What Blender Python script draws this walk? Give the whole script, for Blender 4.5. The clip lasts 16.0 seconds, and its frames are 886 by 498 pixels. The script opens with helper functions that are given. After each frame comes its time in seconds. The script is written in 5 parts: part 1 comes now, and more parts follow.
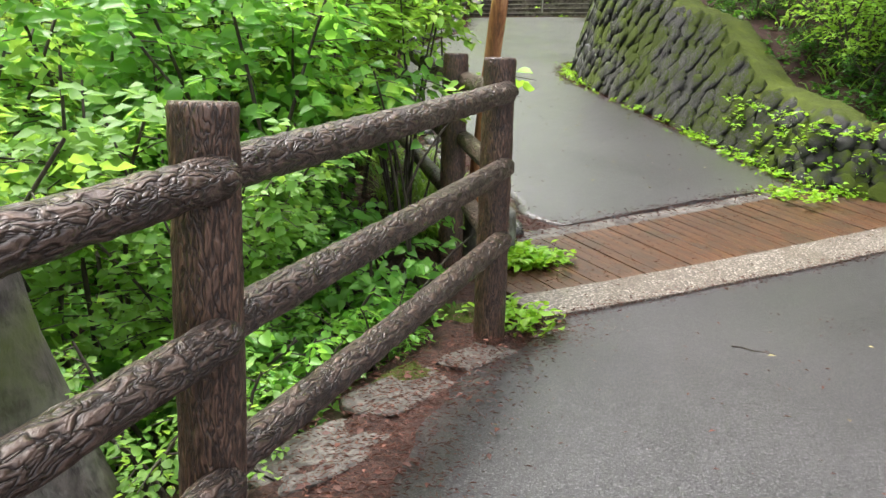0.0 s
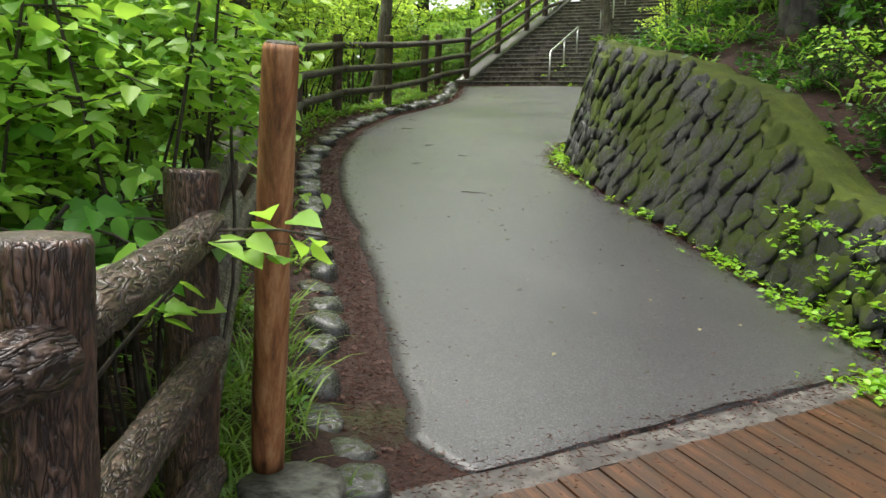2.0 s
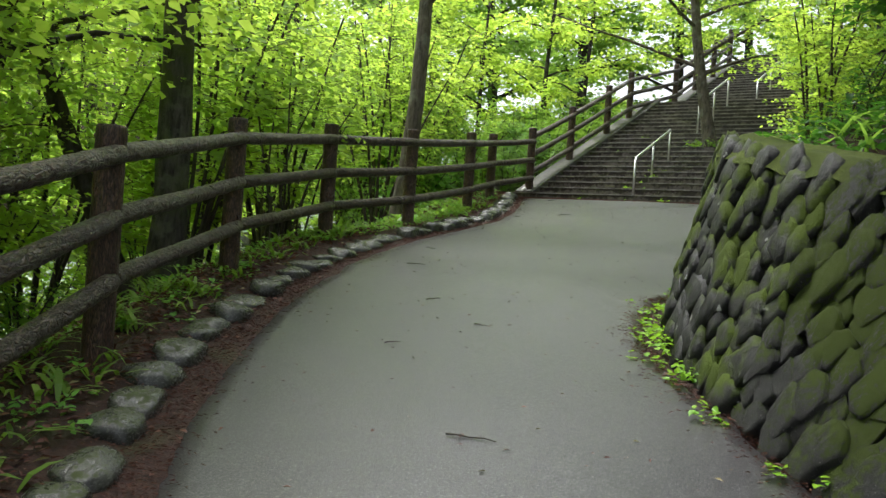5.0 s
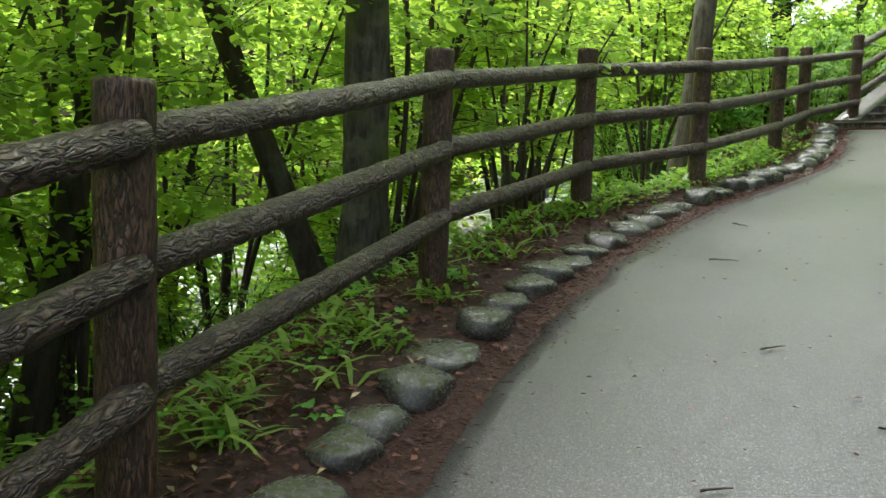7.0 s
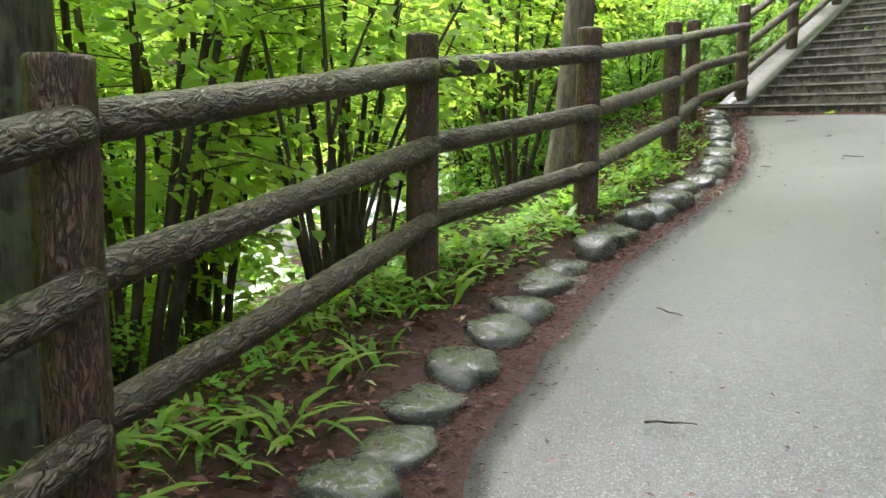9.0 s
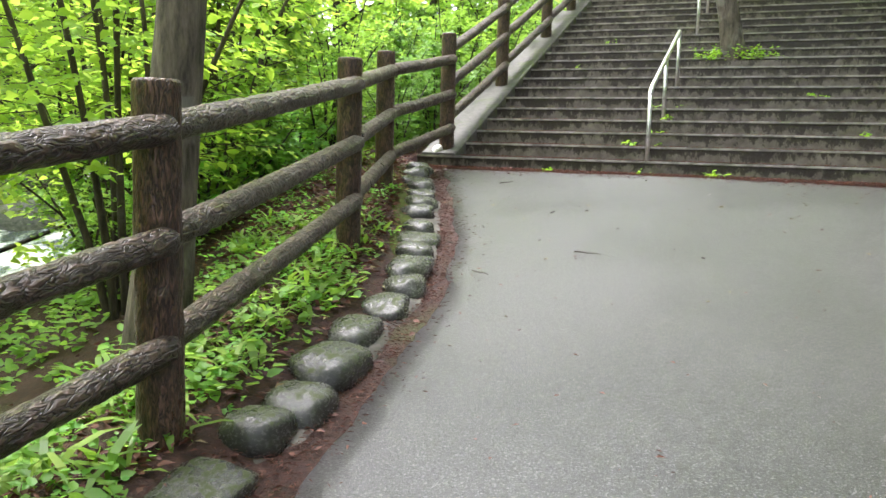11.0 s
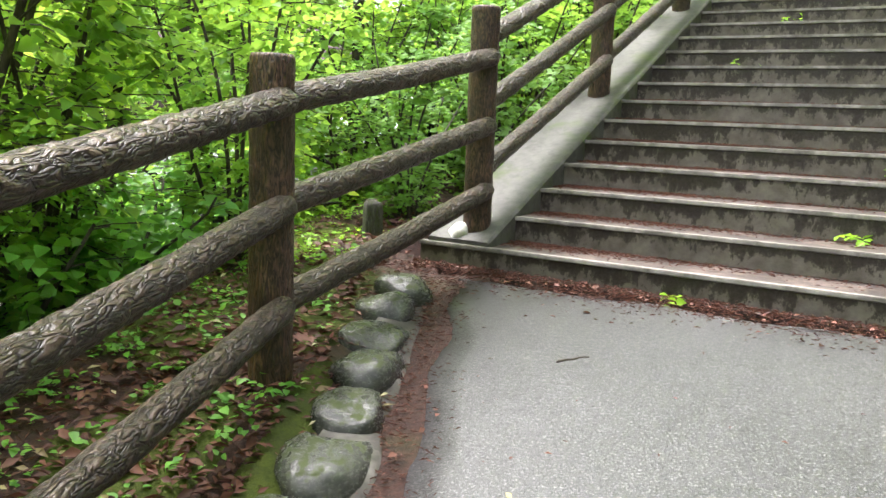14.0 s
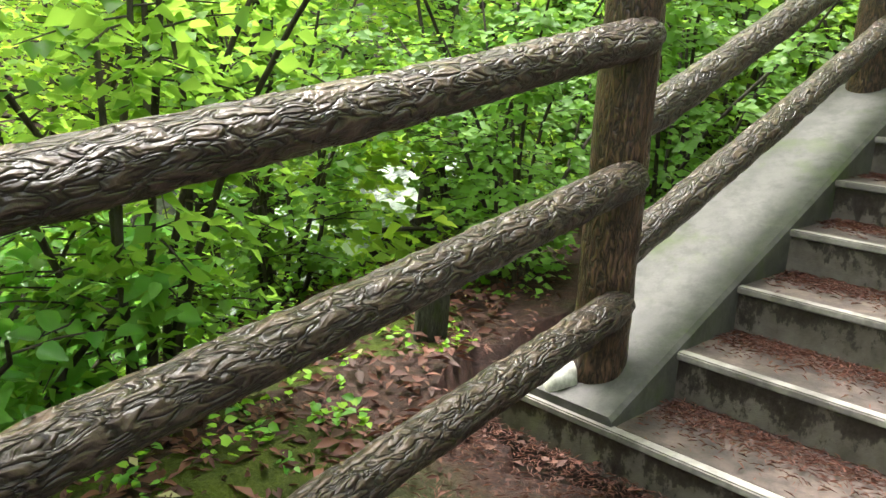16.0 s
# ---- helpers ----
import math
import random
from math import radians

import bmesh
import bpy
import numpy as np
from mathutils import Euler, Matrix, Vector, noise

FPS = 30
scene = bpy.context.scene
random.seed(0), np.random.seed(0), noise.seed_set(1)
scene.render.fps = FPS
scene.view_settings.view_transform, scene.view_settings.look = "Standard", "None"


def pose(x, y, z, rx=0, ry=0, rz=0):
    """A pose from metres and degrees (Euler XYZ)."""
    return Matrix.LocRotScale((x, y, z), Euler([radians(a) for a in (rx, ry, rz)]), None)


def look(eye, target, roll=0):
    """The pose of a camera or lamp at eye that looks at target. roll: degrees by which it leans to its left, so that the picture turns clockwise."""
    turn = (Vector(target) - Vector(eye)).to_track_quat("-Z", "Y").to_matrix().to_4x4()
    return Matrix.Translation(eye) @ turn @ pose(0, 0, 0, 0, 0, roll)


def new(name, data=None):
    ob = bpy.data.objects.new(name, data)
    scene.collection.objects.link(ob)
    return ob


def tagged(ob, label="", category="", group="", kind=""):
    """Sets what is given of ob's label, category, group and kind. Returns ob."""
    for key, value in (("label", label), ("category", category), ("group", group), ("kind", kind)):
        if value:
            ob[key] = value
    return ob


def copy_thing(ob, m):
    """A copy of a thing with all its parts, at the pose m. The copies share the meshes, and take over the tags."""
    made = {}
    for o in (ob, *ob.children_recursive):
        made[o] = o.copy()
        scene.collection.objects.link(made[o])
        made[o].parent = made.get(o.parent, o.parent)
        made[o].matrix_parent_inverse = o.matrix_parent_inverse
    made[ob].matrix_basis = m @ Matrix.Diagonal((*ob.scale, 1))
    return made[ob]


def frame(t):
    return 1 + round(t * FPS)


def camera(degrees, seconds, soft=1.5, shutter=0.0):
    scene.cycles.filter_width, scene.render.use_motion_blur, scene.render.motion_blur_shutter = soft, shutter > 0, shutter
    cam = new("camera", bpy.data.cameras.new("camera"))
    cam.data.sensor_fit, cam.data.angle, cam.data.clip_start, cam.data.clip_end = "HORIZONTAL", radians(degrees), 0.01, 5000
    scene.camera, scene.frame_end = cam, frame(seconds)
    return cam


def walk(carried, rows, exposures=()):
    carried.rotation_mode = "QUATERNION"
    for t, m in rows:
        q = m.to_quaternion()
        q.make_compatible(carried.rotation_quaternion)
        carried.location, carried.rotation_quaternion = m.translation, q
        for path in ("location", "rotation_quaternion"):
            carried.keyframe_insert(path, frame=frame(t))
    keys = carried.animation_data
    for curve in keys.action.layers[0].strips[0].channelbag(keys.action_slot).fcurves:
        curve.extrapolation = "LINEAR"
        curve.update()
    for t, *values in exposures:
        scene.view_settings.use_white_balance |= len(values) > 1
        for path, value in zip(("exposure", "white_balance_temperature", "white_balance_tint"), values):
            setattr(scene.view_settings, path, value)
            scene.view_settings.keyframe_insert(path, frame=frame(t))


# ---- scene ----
cam = camera(56.0, 16.0)
PATH = [
    (0, (0.109, 0.091, 1.3), (0.199, 2.049, 0.902), 1.7),
    (0.5, (0.36, 0.838, 1.383), (0.455, 2.8, 1.007), 2.3),
    (1, (0.634, 1.562, 1.445), (0.762, 3.537, 1.155), 0.9),
    (1.5, (0.888, 2.283, 1.508), (0.997, 4.267, 1.276), 1),
    (2, (1.083, 2.958, 1.554), (1.099, 4.942, 1.305), 2.1),
    (2.5, (1.267, 3.615, 1.617), (1.228, 5.597, 1.351), 3.3),
    (3, (1.413, 4.279, 1.692), (1.351, 6.262, 1.443), 3.7),
    (3.5, (1.583, 4.945, 1.777), (1.498, 6.933, 1.578), 3.2),
    (3.7, (1.639, 5.206, 1.778), (1.549, 7.196, 1.602), 3.1),
    (5.8, (1.467, 8.26, 2.046), (1.152, 10.235, 2.083), 2.9),
    (6, (1.443, 8.528, 2.06), (1.061, 10.491, 2.073), 1.4),
    (6.5, (1.322, 9.071, 2.162), (0.802, 11.001, 2.076), 0.9),
    (7, (1, 9.568, 2.249), (0.226, 11.401, 2.047), 1.9),
    (7.5, (0.773, 9.955, 2.245), (-0.233, 11.671, 2.037), 2.2),
    (8, (0.62, 10.543, 2.349), (-0.364, 12.272, 2.145), 1.5),
    (8.5, (0.567, 11.262, 2.489), (-0.201, 13.096, 2.27), 0.2),
    (9, (0.529, 11.936, 2.659), (0.061, 13.863, 2.393), 0.2),
    (9.5, (0.557, 12.578, 2.851), (0.313, 14.538, 2.537), 0.7),
    (10, (0.546, 13.251, 2.895), (0.464, 15.227, 2.601), 0.8),
    (10.2, (0.597, 13.512, 2.931), (0.587, 15.493, 2.654), 0.6),
    (12.3, (1.264, 16.422, 3.402), (1.556, 18.391, 3.209), 3.1),
    (12.5, (1.36, 16.771, 3.42), (1.628, 18.744, 3.237), 2.9),
    (13, (1.467, 17.445, 3.549), (1.707, 19.422, 3.358), 2.5),
    (13.5, (1.624, 18.097, 3.644), (1.75, 20.08, 3.411), 2.4),
    (14, (1.715, 18.761, 3.731), (1.613, 20.734, 3.42), 2.2),
    (14.5, (1.82, 19.33, 3.769), (1.521, 21.277, 3.42), 0.8),
    (15, (1.83, 19.956, 3.851), (1.388, 21.863, 3.441), 0.7),
    (15.5, (1.849, 20.538, 3.924), (1.307, 22.408, 3.466), 1.6),
    (16, (1.87, 21.061, 3.999), (1.304, 22.921, 3.53), 3.2),
]
EXPOSURE = [(0.0, 2.18, 6500, 14.8), (1.5, 1.91, 6500, 11.8), (2.0, 1.58, 6500, 10.6), (2.5, 1.25, 6500, 9.4), (3.0, 1.32, 6470, 9.4), (3.5, 1.6, 6440, 9.4), (6.0, 1.18, 6260, 9.4), (6.5, 1.38, 6245, 10.0), (7.0, 2.02, 6230, 10.6), (7.5, 2.37, 6230, 12.0), (9.0, 2.55, 6220, 16.0), (10.0, 2.55, 6200, 18.4), (12.5, 2.47, 6200, 19.0), (14.0, 2.62, 6290, 16.0), (14.5, 2.72, 6350, 15.0), (16.0, 2.57, 6500, 10.6)]
walk(cam, [(t, look(eye, target, roll)) for t, eye, target, roll in PATH], EXPOSURE)

# ---------------- world, sun, exposure ----------------
world = bpy.data.worlds.new("sky")
scene.world = world
world.use_nodes = True
wn = world.node_tree.nodes
sky = wn.new("ShaderNodeTexSky")
sky.sky_type = "NISHITA"
sky.sun_disc = False
sky.sun_elevation = radians(70)
sky.sun_rotation = radians(311)
sky.air_density, sky.dust_density, sky.ozone_density = 1.0, 4.0, 0.6
wn["Background"].inputs["Strength"].default_value = 0.15
cloud = wn.new("ShaderNodeHueSaturation")  # an overcast sky, nearly without colour
cloud.inputs["Saturation"].default_value = 0.25
world.node_tree.links.new(sky.outputs["Color"], cloud.inputs["Color"])
world.node_tree.links.new(cloud.outputs["Color"], wn["Background"].inputs["Color"])
sun_data = bpy.data.lights.new("sun", "SUN")
sun_data.energy, sun_data.angle, sun_data.color = 1.5, radians(30), (1.0, 0.97, 0.9)
sun = new("sun", sun_data)
sun.matrix_world = look((0, 0, 30), (8, -7, 0))


# ---------------- materials ----------------
def material(name):
    m = bpy.data.materials.new(name)
    m.use_nodes = True
    m.node_tree.nodes["Principled BSDF"].inputs["Specular IOR Level"].default_value = 0.3
    return m, m.node_tree.nodes, m.node_tree.links, m.node_tree.nodes["Principled BSDF"]


def noise_node(n, l, coord, scale, detail=4.0, rough=0.55):
    t = n.new("ShaderNodeTexNoise")
    t.inputs["Scale"].default_value = scale
    t.inputs["Detail"].default_value = detail
    t.inputs["Roughness"].default_value = rough
    l.new(coord, t.inputs["Vector"])
    return t.outputs["Fac"]


def ramp(n, l, fac, stops):
    r = n.new("ShaderNodeValToRGB")
    while len(r.color_ramp.elements) < len(stops):
        r.color_ramp.elements.new(0.5)
    for e, (p, c) in zip(r.color_ramp.elements, stops):
        e.position = p
        e.color = (*c, 1) if len(c) == 3 else c
    l.new(fac, r.inputs["Fac"])
    return r.outputs["Color"]


def mix(n, l, fac, a, b, kind="MIX"):
    m = n.new("ShaderNodeMix")
    m.data_type, m.blend_type = "RGBA", kind
    for sock, v in ((m.inputs[0], fac), (m.inputs[6], a), (m.inputs[7], b)):
        if isinstance(v, (int, float)):
            sock.default_value = v
        elif isinstance(v, tuple):
            sock.default_value = (*v, 1)
        else:
            l.new(v, sock)
    return m.outputs[2]


def bump(n, l, bsdf, height, strength, distance):
    b = n.new("ShaderNodeBump")
    b.inputs["Strength"].default_value = strength
    b.inputs["Distance"].default_value = distance
    l.new(height, b.inputs["Height"])
    l.new(b.outputs["Normal"], bsdf.inputs["Normal"])
    return b


def coords(n, which="Object"):
    return n.new("ShaderNodeTexCoord").outputs[which]


def stretched(n, l, coord, scale):
    m = n.new("ShaderNodeMapping")
    m.inputs["Scale"].default_value = scale
    l.new(coord, m.inputs["Vector"])
    return m.outputs["Vector"]


def asphalt_material():
    m, n, l, b = material("wet_asphalt")
    c = coords(n)
    big = noise_node(n, l, c, 0.8, 5)
    mid = noise_node(n, l, c, 6, 5)
    fine = noise_node(n, l, c, 120, 3, 0.7)
    base = ramp(n, l, big, [(0.3, (0.025, 0.024, 0.025)), (0.7, (0.046, 0.044, 0.046))])
    base = mix(n, l, 0.2, base, ramp(n, l, mid, [(0.35, (0.02, 0.02, 0.02)), (0.7, (0.06, 0.06, 0.06))]))
    chips = ramp(n, l, noise_node(n, l, c, 120, 3, 0.7), [(0.55, (0, 0, 0)), (0.64, (1, 1, 1))])
    base = mix(n, l, chips, base, (0.165, 0.16, 0.163))
    dark = ramp(n, l, noise_node(n, l, c, 75, 2, 0.6), [(0.36, (1, 1, 1)), (0.45, (0, 0, 0))])
    base = mix(n, l, dark, base, (0.012, 0.012, 0.012))
    l.new(base, b.inputs["Base Color"])
    l.new(ramp(n, l, big, [(0.3, (0.29,) * 3), (0.75, (0.37,) * 3)]), b.inputs["Roughness"])
    b.inputs["Specular IOR Level"].default_value = 0.5
    bump(n, l, b, fine, 0.42, 0.006)
    return m


def concrete_material(name, light, dark, moss=0.0, streak=False, rough=(0.4, 0.7), blot_amount=0.6, wear=0.0):
    m, n, l, b = material(name)
    c = coords(n)
    v = stretched(n, l, c, (1.1, 1.1, 0.7)) if streak else c
    big = noise_node(n, l, v, 4.5, 6, 0.65)
    mid = noise_node(n, l, v, 15, 6, 0.65)
    fine = noise_node(n, l, c, 140, 3)
    base = ramp(n, l, big, [(0.42 + wear, dark), (0.57 + wear, light)])
    blot = ramp(n, l, mid, [(0.42 - wear, (0, 0, 0)), (0.58 - wear, (1, 1, 1))])
    base = mix(n, l, mix(n, l, blot_amount, (0, 0, 0), blot), base, tuple(x * 0.35 for x in dark))
    base = mix(n, l, 0.03, base, fine)
    if moss:
        mm = ramp(n, l, noise_node(n, l, c, 2.2, 6, 0.7), [(0.60 - 0.2 * moss, (0, 0, 0)), (0.70, (1, 1, 1))])
        base = mix(n, l, mix(n, l, 0.8, (0, 0, 0), mm), base, (0.05, 0.075, 0.012))
    l.new(base, b.inputs["Base Color"])
    l.new(ramp(n, l, big, [(0.3, (rough[0] + 0.1,) * 3), (0.7, (rough[1] + 0.1,) * 3)]), b.inputs["Roughness"])
    bump(n, l, b, mid, 0.4, 0.01)
    return m


def aggregate_material():
    """Concrete whose washed surface shows its pebbles."""
    m, n, l, b = material("washed_aggregate")
    c = coords(n)
    vor = n.new("ShaderNodeTexVoronoi")
    vor.inputs["Scale"].default_value = 95
    l.new(c, vor.inputs["Vector"])
    sep = n.new("ShaderNodeSeparateColor")
    l.new(vor.outputs["Color"], sep.inputs[0])
    base = ramp(n, l, sep.outputs[0], [(0.0, (0.055, 0.046, 0.038)), (0.45, (0.125, 0.108, 0.088)), (0.8, (0.20, 0.178, 0.148)), (0.97, (0.42, 0.39, 0.34))])
    base = mix(n, l, ramp(n, l, vor.outputs["Distance"], [(0.45, (0, 0, 0)), (0.75, (1, 1, 1))]), base, (0.04, 0.033, 0.027))
    stain = ramp(n, l, noise_node(n, l, c, 3.5, 6, 0.7), [(0.45, (0, 0, 0)), (0.68, (0.8,) * 3)])
    base = mix(n, l, stain, base, (0.055, 0.040, 0.028))
    l.new(base, b.inputs["Base Color"])
    b.inputs["Roughness"].default_value = 0.5
    bump(n, l, b, vor.outputs["Distance"], -0.5, 0.006)
    return m


def riser_material(bottom, rise):
    """Concrete risers with wet stains that run down in drips from each tread, and joints between the blocks."""
    m, n, l, b = material("stained_riser_concrete")
    c = coords(n)

    def math_node(kind, a, q):
        k = n.new("ShaderNodeMath")
        k.operation = kind
        for i, value in enumerate((a, q)):
            if isinstance(value, (int, float)):
                k.inputs[i].default_value = value
            else:
                l.new(value, k.inputs[i])
        return k.outputs[0]
    sep = n.new("ShaderNodeSeparateXYZ")
    l.new(c, sep.inputs[0])
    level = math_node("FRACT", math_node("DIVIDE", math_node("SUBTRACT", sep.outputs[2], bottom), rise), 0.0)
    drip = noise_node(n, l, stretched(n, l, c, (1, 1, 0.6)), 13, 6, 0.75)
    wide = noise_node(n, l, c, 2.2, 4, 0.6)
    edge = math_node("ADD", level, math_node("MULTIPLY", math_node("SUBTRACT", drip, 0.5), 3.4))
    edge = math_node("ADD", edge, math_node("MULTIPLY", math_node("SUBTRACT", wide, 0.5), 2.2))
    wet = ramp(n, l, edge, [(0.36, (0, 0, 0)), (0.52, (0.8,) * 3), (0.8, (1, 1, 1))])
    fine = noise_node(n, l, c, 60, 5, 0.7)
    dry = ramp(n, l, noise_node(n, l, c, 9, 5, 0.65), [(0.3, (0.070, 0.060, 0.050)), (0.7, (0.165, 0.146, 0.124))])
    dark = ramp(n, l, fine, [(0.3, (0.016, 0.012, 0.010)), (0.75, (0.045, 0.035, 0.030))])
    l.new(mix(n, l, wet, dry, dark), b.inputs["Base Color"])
    l.new(mix(n, l, wet, (0.7,) * 3, (0.36,) * 3), b.inputs["Roughness"])
    bump(n, l, b, fine, 0.4, 0.008)
    return m


def bark_pattern(n, l, scale, long, warp=0.7):
    """Wavy furrows that run along a log, from the point attribute "bark" (metres round and along it)."""
    a = n.new("ShaderNodeAttribute")
    a.attribute_name = "bark"
    v = stretched(n, l, a.outputs["Vector"], (scale, scale, scale * long))
    t = n.new("ShaderNodeTexNoise")
    t.inputs["Scale"].default_value = 1.0
    t.inputs["Detail"].default_value = 2.5
    t.inputs["Roughness"].default_value = 0.5
    t.inputs["Distortion"].default_value = warp
    l.new(v, t.inputs["Vector"])
    sub = n.new("ShaderNodeMath")
    sub.operation = "SUBTRACT"
    l.new(t.outputs["Fac"], sub.inputs[0])
    sub.inputs[1].default_value = 0.5
    ab = n.new("ShaderNodeMath")
    ab.operation = "ABSOLUTE"
    l.new(sub.outputs[0], ab.inputs[0])
    return ab.outputs[0]


def log_material(name, ridge, furrow, tint, scale, long, depth):
    """Cast concrete made to look like bark."""
    m, n, l, b = material(name)
    c = coords(n)
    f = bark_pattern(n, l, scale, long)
    fine = noise_node(n, l, c, 60, 4)
    big = noise_node(n, l, stretched(n, l, c, (1, 1, 0.5)), 5.5, 6, 0.7)
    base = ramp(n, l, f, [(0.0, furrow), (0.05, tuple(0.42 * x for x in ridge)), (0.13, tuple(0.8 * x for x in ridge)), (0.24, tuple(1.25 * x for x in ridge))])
    base = mix(n, l, 0.5, base, mix(n, l, 1.0, base, ramp(n, l, fine, [(0.3, (0.45,) * 3), (0.7, (1.0,) * 3)]), "MULTIPLY"))
    base = mix(n, l, ramp(n, l, big, [(0.42, (0, 0, 0)), (0.66, (0.65,) * 3)]), base, mix(n, l, 1.0, base, tint, "MULTIPLY"))
    lich = ramp(n, l, noise_node(n, l, c, 11, 5, 0.7), [(0.64, (0, 0, 0)), (0.74, (1, 1, 1))])
    base = mix(n, l, mix(n, l, 0.3, (0, 0, 0), lich), base, (0.17, 0.16, 0.11))
    l.new(base, b.inputs["Base Color"])
    l.new(ramp(n, l, big, [(0.3, (0.24,) * 3), (0.7, (0.5,) * 3)]), b.inputs["Roughness"])
    b.inputs["Specular IOR Level"].default_value = 0.42
    h = ramp(n, l, f, [(0.0, (0, 0, 0)), (0.08, (0.55,) * 3), (0.24, (1, 1, 1))])
    bump(n, l, b, mix(n, l, 0.35, h, fine), depth[0], depth[1])
    return m


def soil_material():
    m, n, l, b = material("needle_littered_soil")
    c = coords(n)
    big = noise_node(n, l, c, 1.1, 5)
    mid = noise_node(n, l, stretched(n, l, c, (1, 1.4, 1)), 26, 6, 0.75)
    fine = noise_node(n, l, c, 110, 4, 0.7)
    base = ramp(n, l, mid, [(0.34, (0.010, 0.005, 0.004)), (0.52, (0.042, 0.018, 0.013)), (0.72, (0.10, 0.044, 0.031))])
    green = ramp(n, l, big, [(0.56, (0, 0, 0)), (0.66, (1, 1, 1))])
    base = mix(n, l, mix(n, l, 0.6, (0, 0, 0), green), base, (0.045, 0.07, 0.015))
    base = mix(n, l, 0.2, base, ramp(n, l, fine, [(0.4, (0.02, 0.012, 0.01)), (0.7, (0.12, 0.07, 0.05))]))
    l.new(base, b.inputs["Base Color"])
    b.inputs["Roughness"].default_value = 0.75
    bump(n, l, b, mid, 0.9, 0.03)
    return m


def stone_material(name, light, dark, moss_amount, moss=(0.060, 0.078, 0.012), gloss=(0.3, 0.65), lichen=True, patch=0.0, relief=0.8):
    m, n, l, b = material(name)
    c = coords(n)
    rnd = n.new("ShaderNodeObjectInfo").outputs["Random"]
    shift = n.new("ShaderNodeVectorMath")
    comb = n.new("ShaderNodeCombineXYZ")
    for i in range(3):
        l.new(rnd, comb.inputs[i])
    sc = n.new("ShaderNodeVectorMath")
    sc.operation = "SCALE"
    sc.inputs["Scale"].default_value = 37.0
    l.new(comb.outputs[0], sc.inputs[0])
    l.new(c, shift.inputs[0])
    l.new(sc.outputs[0], shift.inputs[1])
    v = shift.outputs[0]
    mid = noise_node(n, l, v, 9, 6, 0.65)
    fine = noise_node(n, l, v, 60, 4, 0.7)
    base = ramp(n, l, mid, [(0.35, dark), (0.66, light)])
    base = mix(n, l, 0.25, base, ramp(n, l, fine, [(0.35, dark), (0.7, light)]))
    base = mix(n, l, mix(n, l, 0.5, (0, 0, 0), ramp(n, l, rnd, [(0, (0, 0, 0)), (1, (1, 1, 1))])), base, tuple(0.5 * x for x in dark))
    if lichen:
        li = ramp(n, l, noise_node(n, l, v, 14, 3, 0.5), [(0.675, (0, 0, 0)), (0.70, (1, 1, 1))])
        base = mix(n, l, li, base, (0.42, 0.43, 0.40))
    geo = n.new("ShaderNodeNewGeometry")
    sep = n.new("ShaderNodeSeparateXYZ")
    l.new(geo.outputs["Normal"], sep.inputs[0])
    add = n.new("ShaderNodeMath")
    add.operation = "MULTIPLY_ADD"
    l.new(sep.outputs["Z"], add.inputs[0])
    add.inputs[1].default_value = 0.22
    spots = noise_node(n, l, v, 3.5, 6, 0.7)
    if patch:
        wide = noise_node(n, l, geo.outputs["Position"], 1.5, 3, 0.6)
        pa = n.new("ShaderNodeMath")
        pa.operation = "MULTIPLY_ADD"
        l.new(wide, pa.inputs[0])
        pa.inputs[1].default_value = patch
        l.new(spots, pa.inputs[2])
        pb = n.new("ShaderNodeMath")
        pb.operation = "SUBTRACT"
        l.new(pa.outputs[0], pb.inputs[0])
        pb.inputs[1].default_value = 0.5 * patch
        spots = pb.outputs[0]
    l.new(spots, add.inputs[2])
    mm = ramp(n, l, add.outputs[0], [(0.72 - 0.3 * moss_amount, (0, 0, 0)), (0.80 - 0.22 * moss_amount, (1, 1, 1))])
    base = mix(n, l, mm, base, mix(n, l, fine, moss, tuple(1.9 * x for x in moss)))
    l.new(base, b.inputs["Base Color"])
    r = mix(n, l, mm, ramp(n, l, mid, [(0.3, (gloss[0],) * 3), (0.7, (gloss[1],) * 3)]), (0.95,) * 3)
    l.new(r, b.inputs["Roughness"])
    bump(n, l, b, mix(n, l, 0.5, mid, fine), relief, 0.025)
    return m


def moss_material():
    m, n, l, b = material("moss")
    c = coords(n)
    mid = noise_node(n, l, c, 5, 5, 0.65)
    fine = noise_node(n, l, c, 90, 5, 0.75)
    base = ramp(n, l, mid, [(0.32, (0.018, 0.024, 0.004)), (0.52, (0.055, 0.078, 0.006)), (0.75, (0.12, 0.155, 0.010))])
    base = mix(n, l, 0.4, base, ramp(n, l, fine, [(0.35, (0.02, 0.03, 0.005)), (0.7, (0.15, 0.19, 0.03))]))
    l.new(base, b.inputs["Base Color"])
    b.inputs["Roughness"].default_value = 0.95
    bump(n, l, b, fine, 1.0, 0.02)
    return m


